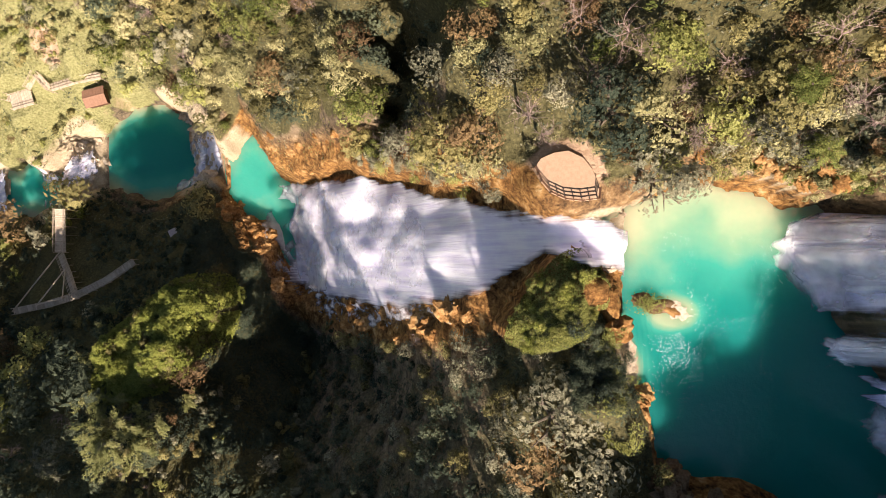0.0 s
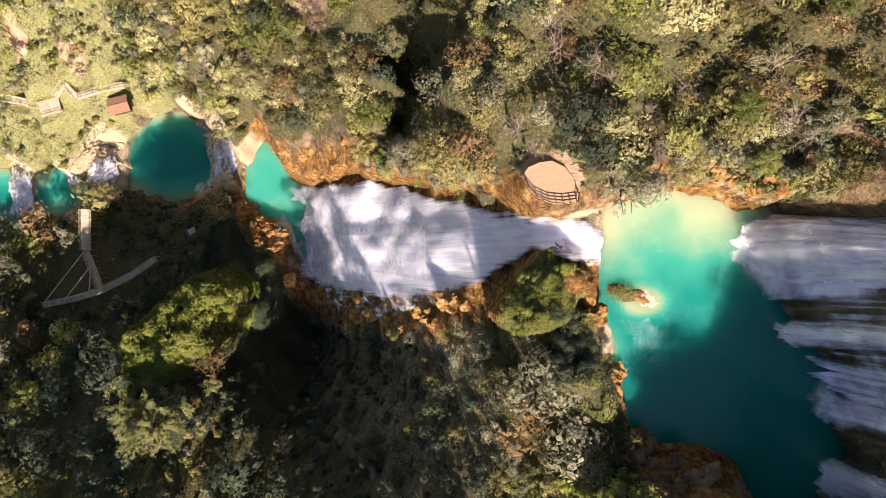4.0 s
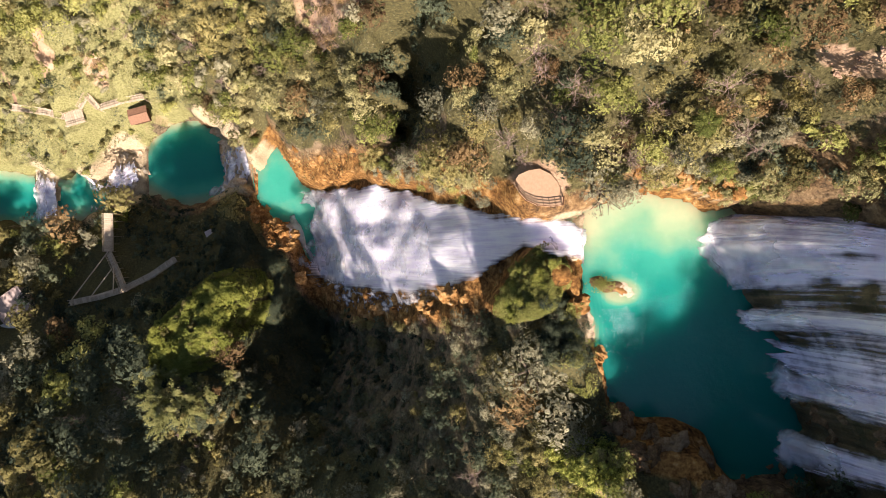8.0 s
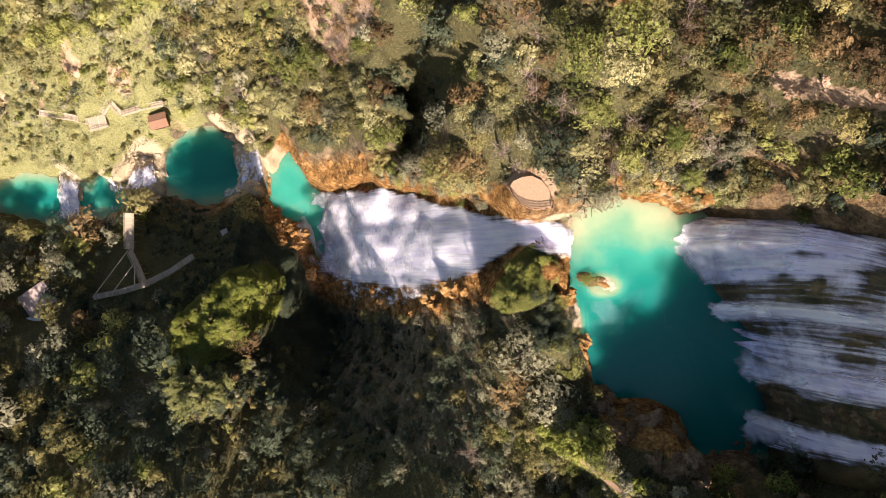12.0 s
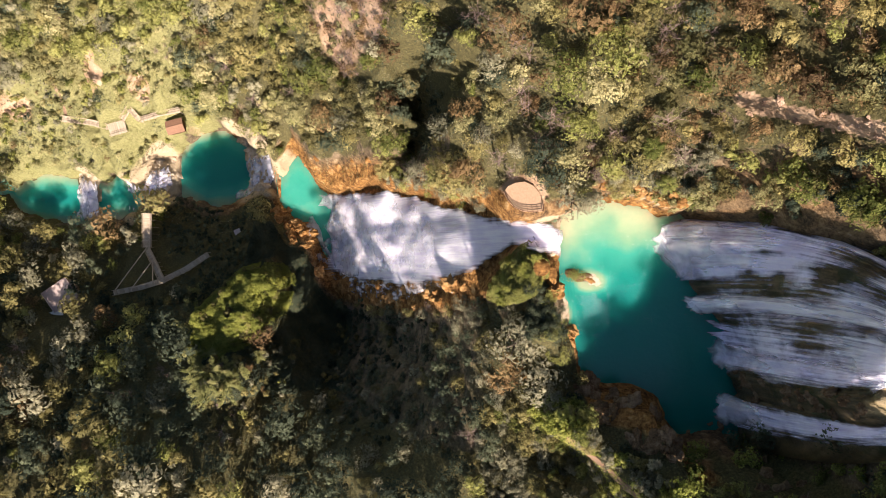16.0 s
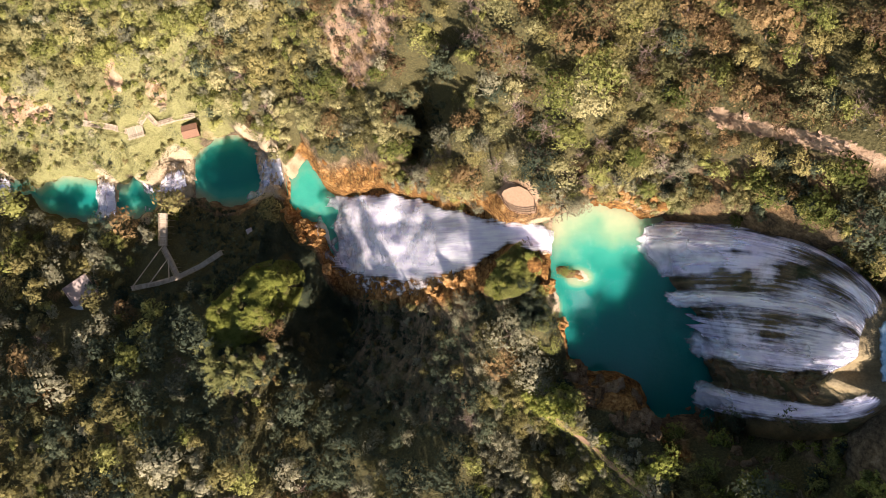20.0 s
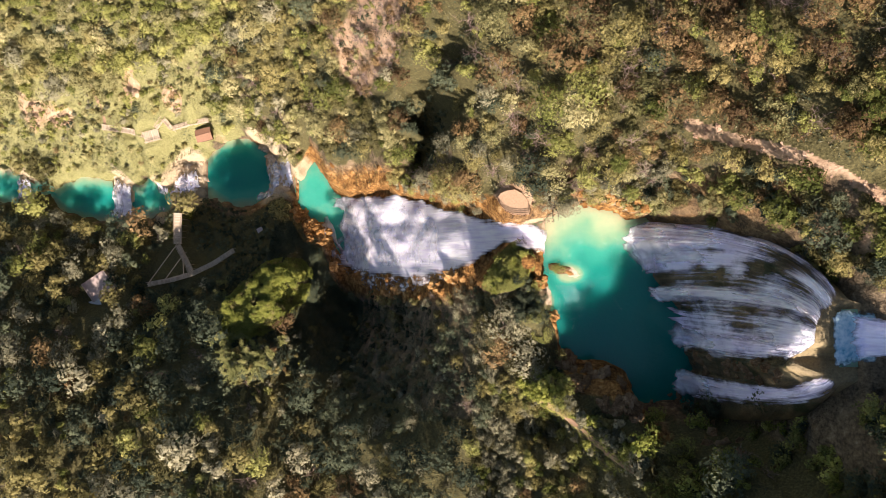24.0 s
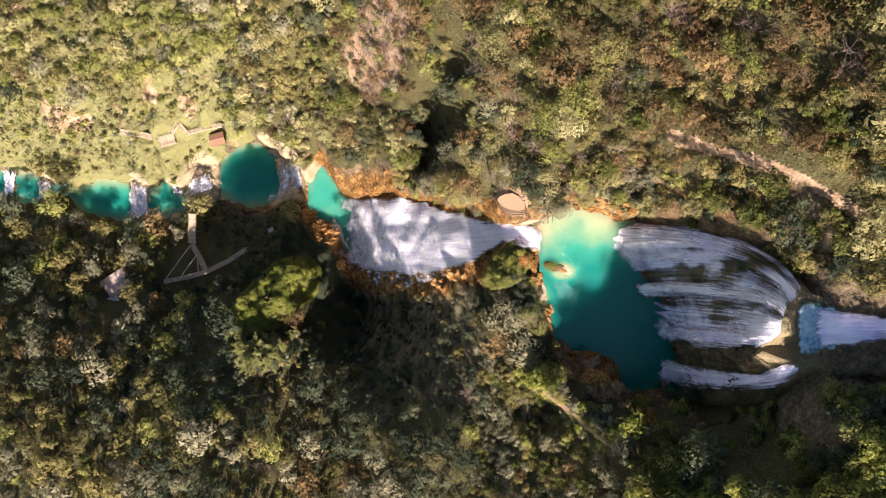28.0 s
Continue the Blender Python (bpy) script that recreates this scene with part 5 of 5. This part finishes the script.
hut("river_hut", "small hut with a red brown sheet roof on the bank", -83.6, 38.0, -63.0, 4.6, 3.6, 14, WOOD_DARK, ROOF_RED, 2.3, 0.7)
house = tagged(new("concrete_house"), "flat pinkish concrete roof of a house among trees", "house")
house.matrix_basis = pose(-122, -14, -67.2, 0, 0, 34)
part("walls", box_mesh(8.2, 6.4, 2.8), CONCRETE, house)
house.children[0].location = (0, 0, 1.4)
part("roof_slab", box_mesh(9.2, 7.4, 0.25, 0.04), CONCRETE, house).location = (0, 0, 2.95)
for sx, sy, x, y in ((9.2, 0.25, 0, 3.6), (9.2, 0.25, 0, -3.6), (0.25, 6.9, 4.5, 0), (0.25, 6.9, -4.5, 0)):
    part("parapet", box_mesh(sx, sy, 0.35, 0.03), CONCRETE, house).location = (x, y, 3.25)
annex = tagged(new("lean_to"), "white painted sheet roof on a lean-to", "shed")
annex.matrix_basis = pose(-123.6, -20.2, -66.6, 0, 0, 20)
part("roof_sheet", box_mesh(4.6, 2.2, 0.1), PLASTER, annex).location = (0, 0, 2.3)
for x in (-2, 2):
    for y in (-0.9, 0.9):
        part("post", box_mesh(0.14, 0.14, 3.3), WOOD_DARK, annex).location = (x, y, 0.65)
beam("roof_edge", (-2.3, 1.15, 2.38), (2.3, 1.15, 2.38), 0.12, 0.16, PLASTER, annex)

slab = tagged(new("stone_slab"), "square pale concrete slab under dark trees", "slab")
slab.matrix_basis = pose(-63, 4.8, float(land(-63, 4.8)) + 0.2, 0, 0, 25)
part("slab_top", box_mesh(2.0, 2.0, 0.5, 0.06), CONCRETE, slab)


def path_ribbon(name, label, pts, width, lift=0.12):
    xs, ys = [p[0] for p in pts], [p[1] for p in pts]
    t = np.linspace(0, 1, 60)
    k = np.linspace(0, 1, len(pts))
    cx, cy = np.interp(t, k, xs), np.interp(t, k, ys)
    dx, dy = np.gradient(cx), np.gradient(cy)
    L = np.hypot(dx, dy)
    u = np.linspace(-0.5, 0.5, 9)[:, None]
    wv = width * (1 + 0.5 * fbm(t * 20, t * 0, 3, 2, 5))
    X, Y = cx - dy / L * u * wv, cy + dx / L * u * wv
    Z = land(X, Y) + lift - 0.5 * (np.abs(u) > 0.45)
    ob = new(name, grid_mesh(name, X, Y, Z))
    ob.data.materials.append(EARTH)
    return tagged(ob, label, "path", kind="structure")


path_ribbon("path_south", "narrow trodden earth path above the pool", [(18, -33), (22, -35.2), (26, -38), (30, -41.2), (33, -42.4)], 1.1)
path_ribbon("path_bank_1", "pale trodden path on the grassy slope", [(-103, 58), (-104.5, 52), (-107.5, 47.5)], 2.6)
path_ribbon("path_bank_2", "pale trodden path on the grassy slope", [(-119, 54), (-118, 48), (-118.5, 42)], 1.4)


# ---- rocks ----
def rock_material(name, *cols):
    m, t, b = material(name, 0.9, 0.15)
    own = t.nodes.new("ShaderNodeObjectInfo").outputs["Random"]
    g, f = noise_out(t, 0.9, 5.0, 0.65), noise_out(t, 4.0, 5.0, 0.7)
    v = calc(t, "ADD", calc(t, "MULTIPLY", g, 0.5), calc(t, "MULTIPLY", f, 0.4))
    v = calc(t, "ADD", v, calc(t, "MULTIPLY", own, 0.12))
    t.links.new(ramp(t, v, *zip((0.32, 0.48, 0.62), cols)), b.inputs["Base Color"])
    bump(t, b, calc(t, "ADD", g, f), 0.8, 0.25)
    return m


ROCK_ORANGE = rock_material("orange_travertine", (0.07, 0.032, 0.012), (0.27, 0.13, 0.04), (0.48, 0.29, 0.12))
ROCK_PALE = rock_material("pale_travertine", (0.24, 0.18, 0.11), (0.46, 0.36, 0.25), (0.64, 0.55, 0.43))
ROCK_PINK = rock_material("pink_tan_rock", (0.16, 0.09, 0.06), (0.38, 0.24, 0.16), (0.56, 0.40, 0.29))
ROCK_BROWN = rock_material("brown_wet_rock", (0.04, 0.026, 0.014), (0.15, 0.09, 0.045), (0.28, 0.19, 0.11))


def rock_mesh(seed, flat=0.6, sub=3):
    bm = bmesh.new()
    bmesh.ops.create_icosphere(bm, subdivisions=sub, radius=1.0)
    for v in bm.verts:
        n = noise.noise(v.co * 1.1 + Vector((seed * 7.3, 1, 2))) * 0.5 + noise.noise(v.co * 2.7 + Vector((3, seed * 5.1, 2))) * 0.28 + noise.noise(v.co * 6.0 + Vector((seed, 7, 1))) * 0.12
        ridge = abs(noise.noise(v.co * 1.9 + Vector((9, 4, seed * 3.3)))) * 0.6
        v.co *= 1 + n - ridge
        v.co.z *= flat
    me = bpy.data.meshes.new("boulder")
    bm.to_mesh(me)
    bm.free()
    return me


ROCKS = {m.name: [rock_mesh(k + 10 * j, 0.55 + 0.08 * k) for k in range(5)] for j, m in enumerate((ROCK_ORANGE, ROCK_PALE, ROCK_BROWN, ROCK_PINK))}
for m in (ROCK_ORANGE, ROCK_PALE, ROCK_BROWN, ROCK_PINK):
    for me in ROCKS[m.name]:
        me.materials.append(m)


def boulders(n, x0, x1, y0, y1, size, mat, label, keep, group="river boulders"):
    k = 0
    for _ in range(n * 60):
        x, y = rng.uniform(x0, x1), rng.uniform(y0, y1)
        if k >= n or not keep(x, y):
            continue
        k += 1
        s = rng.uniform(*size)
        ob = tagged(new("boulder", ROCKS[mat.name][rng.randint(5)]), label, "boulder", group)
        ob.matrix_basis = Matrix.LocRotScale((x, y, float(land(x, y)) - s * 0.12), Euler((rng.uniform(-0.3, 0.3), rng.uniform(-0.3, 0.3), rng.uniform(0, 6.28))), (s, s * rng.uniform(0.6, 1.1), s * rng.uniform(0.6, 1.0)))


near_edge = lambda lo, hi: (lambda x, y: lo < float(river_distance(x, y)) < hi)
boulders(34, -67, -52, 18, 36, (0.8, 2.0), ROCK_PALE, "pale travertine boulder beside a small cascade", near_edge(-9, 3))
boulders(30, -103, -86, 16, 34, (0.8, 2.2), ROCK_PALE, "pale travertine boulder between the river pools", near_edge(-9, 3))
boulders(18, -125, -115, 9, 27, (0.6, 1.4), ROCK_PALE, "pale rounded boulder in the river rapids", near_edge(-8, 2))
boulders(10, -166, -154, 16, 30, (0.6, 1.4), ROCK_BROWN, "dark wet boulder in the river rapids", near_edge(-8, 2))
boulders(30, -53, -35, -10, 12, (0.9, 2.8), ROCK_ORANGE, "orange travertine boulder on the pool bank", lambda x, y: y < edges(x)[0] and near_edge(0.2, 7)(x, y))
boulders(12, -44, -14, 12, 32, (0.5, 1.2), ROCK_ORANGE, "orange rock outcrop beside the great fall", lambda x, y: y > edges(x)[1] and near_edge(0.5, 8)(x, y))
boulders(18, -30, 6, -20, -6, (0.8, 2.4), ROCK_ORANGE, "orange rock outcrop at the edge of the fall", lambda x, y: y < edges(x)[0] and near_edge(-1.0, 5)(x, y))
boulders(8, 12, 22, -24, -16, (0.7, 1.5), ROCK_ORANGE, "orange rock on the shore of the upper pool", lambda x, y: near_edge(-0.5, 6)(x, y))
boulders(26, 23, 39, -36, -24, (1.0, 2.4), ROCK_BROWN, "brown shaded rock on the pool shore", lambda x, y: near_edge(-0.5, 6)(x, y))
boulders(14, 17, 21, -4, 4, (0.3, 0.9), ROCK_PALE, "pale rimstone at the lip of the falls", lambda x, y: True)
boulders(16, 26, 41, 5, 11, (0.5, 1.5), ROCK_ORANGE, "brown orange rock on the sunny shore", near_edge(-0.5, 4))
boulders(46, 43, 66, 3, 20, (0.2, 0.65), ROCK_PINK, "pink tan broken rock along the bare scarp", lambda x, y: abs((x - 43) * -17 - (y - 20) * 24) / 29.4 < 1.0, "rocks of the scarp")
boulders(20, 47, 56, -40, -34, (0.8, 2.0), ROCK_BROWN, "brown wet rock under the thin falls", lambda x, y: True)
for _ in range(26):
    u_, v_ = rng.uniform(0.755, 0.865), rng.uniform(0.35, 0.97)
    x, y, z = (float(q) for q in dome(np.array(u_), np.array(v_)))
    s = rng.uniform(0.5, 1.3)
    ob = tagged(new("boulder", ROCKS["brown_wet_rock"][rng.randint(5)]), "brown wet rock ledge between two falls", "boulder", "rocks of the falls")
    ob.matrix_basis = Matrix.LocRotScale((x, y, z), Euler((rng.uniform(-0.4, 0.4), rng.uniform(-0.4, 0.4), rng.uniform(0, 6.28))), (s, s * rng.uniform(0.6, 1.1), s * 0.7))

for x, y, z, sx, sy, sz, turn in ((20.2, -11.4, 19.75, 1.3, 1.9, 0.42, 0.3), (20.5, -13.6, 19.8, 1.5, 2.1, 0.5, -0.1), (20.9, -15.6, 19.7, 1.1, 1.5, 0.35, 0.5)):
    ob = tagged(new("rock_shelf", ROCKS["pale_travertine"][rng.randint(5)]), "smooth cream travertine shelf at the water's edge", "rock", "shore of the upper pool")
    ob.matrix_basis = Matrix.LocRotScale((x, y, z), Euler((0, 0, turn)), (sx, sy, sz))
for x, y, z, sx, sy, sz, turn in ((19.2, -8.8, 21.5, 1.7, 1.5, 1.9, 0.4), (18.0, -15.6, 21.4, 2.2, 1.6, 1.7, -0.4), (19.6, -17.8, 21.0, 2.0, 2.2, 2.0, 0.2), (20.9, -20.6, 20.6, 1.8, 2.3, 2.1, 0.5), (18.6, -20.0, 22.0, 1.9, 1.8, 1.6, 1.2), (22.2, -22.8, 20.2, 1.2, 1.7, 1.5, 0.2)):
    ob = tagged(new("boulder", ROCKS["orange_travertine"][rng.randint(5)]), "big rounded orange rock over the upper pool", "boulder", "shore of the upper pool")
    ob.matrix_basis = Matrix.LocRotScale((x, y, z), Euler((0.1, -0.15, turn)), (sx, sy, sz))
fern_x, fern_y = rng.normal(18.2, 1.3, 5000), rng.uniform(-21.5, -8.5, 5000)
fern_keep = fbm(fern_x, fern_y, 3.0, 3, 93) > 0.0
fern_x, fern_y = fern_x[fern_keep], fern_y[fern_keep]
ferns = new("shore_ferns", leaf_mesh("shore_ferns", leaf_quads(np.stack([fern_x, fern_y, np.maximum(land(fern_x, fern_y), 22.0) + rng.uniform(0.1, 0.9, len(fern_x))], 1), 0.13, 0.5)))
ferns.data.materials.append(LEAF_BRIGHT)
tagged(ferns, "green ferns on the rocks over the upper pool", "ferns", kind="stuff")

islet = tagged(new("islet"), "small rock islet with green top and pale sandbar", "islet")
islet.location = (0, 0, 0)
o = part("rock", ROCKS["brown_wet_rock"][1], None, islet)
o.matrix_basis = Matrix.LocRotScale((23.4, -6.2, 19.6), Euler((0, 0, -0.2)), (2.4, 1.25, 1.3))
o = part("ledge", ROCKS["orange_travertine"][2], None, islet)
o.matrix_basis = Matrix.LocRotScale((25.6, -6.8, 19.5), Euler((0, 0, -0.3)), (1.6, 0.8, 0.7))
o = part("sandbar", ROCKS["pale_travertine"][3], None, islet)
o.matrix_basis = Matrix.LocRotScale((26.6, -7.2, 19.62), Euler((0, 0, -0.1)), (1.7, 1.3, 0.2))
q = leaf_quads(np.stack([rng.normal(22.9, 0.9, 700), rng.normal(-6.1, 0.5, 700), rng.uniform(20.2, 20.85, 700)], 1), 0.11)
part("plants", leaf_mesh("plants", q), LEAF_BRIGHT, islet)["kind"] = "stuff"


# ---- palms ----
def palm(x, y, height, spread_, turn, label):
    """A palm: bent trunk and a rosette of drooping feathered fronds."""
    p = tagged(new("palm_tree"), label, "palm", "palms on the slope")
    p.matrix_basis = pose(x, y, float(land(x, y)), 0, 0, turn)
    bm = bmesh.new()
    for k in range(5):
        limb(bm, (0.04 * k * k, 0, height * k / 5 - 0.3), (0.04 * (k + 1) ** 2, 0, height * (k + 1) / 5 - 0.3), 0.2 - 0.02 * k, 0.18 - 0.02 * k, 8)
    part("trunk", bm, BARK, p)
    for k in range(15):
        a = k * 2.4
        along, aside = Vector((math.cos(a), math.sin(a), 0)), Vector((-math.sin(a), math.cos(a), 0))
        bm = bmesh.new()
        rows = []
        for j in range(19):
            s = (j + 1) / 19
            rise = 0.9 * s - 1.5 * s * s * (0.6 + 0.4 * (k % 3))
            c = (along * s + Vector((0, 0, rise * 0.8))) * spread_ + Vector((1.0, 0, height - 0.4))
            w = spread_ * 0.30 * math.sin(math.pi * min(s * 0.85 + 0.12, 1.0)) * (1.0 if j % 2 else 0.3)
            rows.append([bm.verts.new(c + aside * (q * w) + Vector((0, 0, -abs(q) * w * 0.4)) + along * (abs(q) * w * 0.5)) for q in (-1, 0, 1)])
        for r0, r1 in zip(rows, rows[1:]):
            for q in (0, 1):
                bm.faces.new((r0[q], r0[q + 1], r1[q + 1], r1[q]))
        part("frond", bm, LEAF_BRIGHT, p)
    return p


for x, y, h, s in ((31.2, 13.8, 7.0, 2.1), (36.0, 9.0, 6.0, 1.8)):
    palm(x, y, h, s, rng.uniform(0, 360), "fan of pale green palm fronds on the slope")

# ---- bamboo ----
CANE = twig_material("bamboo_canes", (0.16, 0.14, 0.06), (0.30, 0.26, 0.12))
BAMBOO_LEAF = leaf_material("bamboo_leaves", (0.10, 0.11, 0.035), (0.26, 0.26, 0.09), (0.44, 0.41, 0.17))


def bamboo(x, y, height, canes, lean, label):
    """A clump of arching canes, each cane with its spray of slender leaves."""
    base = float(land(x, y))
    clump = tagged(new("bamboo_clump"), label, "bamboo", "bamboo below the spur")
    clump.matrix_basis = pose(x, y, base)
    for k in range(canes):
        a = lean + rng.normal() * 0.9
        h, reach = height * rng.uniform(0.7, 1.1), height * rng.uniform(0.25, 0.6)
        foot = Vector((rng.normal() * 0.9, rng.normal() * 0.9, -0.4))
        way = Vector((math.cos(a), math.sin(a), 0))
        spots_ = [foot + way * (reach * q ** 1.8) + Vector((0, 0, h * (q - 0.38 * q ** 3))) for q in np.linspace(0, 1, 7)]
        bm = bmesh.new()
        for j, (p, q) in enumerate(zip(spots_, spots_[1:])):
            limb(bm, p, q, 0.055 - 0.007 * j, 0.05 - 0.007 * j, 5)
        cane = part("cane", bm, CANE, clump)
        n = 90
        f = rng.uniform(0.35, 1.0, n)
        c = np.array([[np.interp(q, np.linspace(0, 1, 7), [p[i] for p in spots_]) for i in range(3)] for q in f]) + rng.normal(size=(n, 3)) * 0.28
        d = np.array([way.x, way.y, -0.35]) + rng.normal(size=(n, 3)) * 0.55
        d /= np.linalg.norm(d, axis=1)[:, None]
        w = np.cross(d, [0.0, 0.0, 1.0]) + rng.normal(size=(n, 3)) * 0.2
        w /= np.linalg.norm(w, axis=1)[:, None]
        up_ = np.cross(w, d)
        L = rng.uniform(0.3, 0.65, n)[:, None]
        quads = np.stack([c - d * L * 0.6, c + w * 0.085, c + d * L, c - w * 0.085, up_ * np.sign(up_[:, 2:3]) + np.array([0, 0, 0.6])], 1)
        part("leaves", leaf_mesh("leaves", quads, 0.1 + 0.25 * rng.rand()), BAMBOO_LEAF, cane)["kind"] = "stuff"
    return clump


for x, y, h, n_ in ((-66, -25.5, 9, 9), (-63.5, -28.5, 9, 10), (-60, -31, 8, 10), (-56.5, -30.5, 8, 9), (-53, -30, 8, 10), (-50, -28, 7, 8), (-57.5, -33.5, 7, 9), (-53.5, -33, 7, 9), (-62, -33, 7, 8)):
    bamboo(x, y, h, n_, rng.uniform(-2.2, -0.4), "pale green bamboo clump with arching feathery canes")
for x, y in ((-69.5, -12), (-70, -16), (-69, -21)):
    bamboo(x, y, 6, 5, 2.4, "thin grey green bamboo canes leaning from the spur")

# ---- sun glints drawn as white slivers, with foam flecks, on the upper pool ----
n_ = 1500
fx = np.concatenate([rng.normal(26.3, 1.9, 700), rng.uniform(24, 40, 800)])
fy = np.concatenate([rng.normal(-11.0, 3.0, 700), rng.uniform(-15, 2, 800)])
ok_ = (fbm(fx, fy, 3.0, 3, 91) > np.where(np.arange(n_) < 700, -0.05, 0.16)) & (np.hypot(fx - 24.6, fy + 6.6) > 3.2) & (river_distance(fx, fy) < -1.0)
fx, fy, n_ = fx[ok_], fy[ok_], int(ok_.sum())
fq = leaf_quads(np.stack([fx, fy, np.full(n_, 19.76)], 1), 0.065, 0.999, rng, 0.25)
flecks = new("foam_flecks", leaf_mesh("foam_flecks", fq))
flecks.data.materials.append(GLINT_FLECK)
tagged(flecks, "white sun glints and foam flecks on the turquoise pool", "foam", kind="stuff")
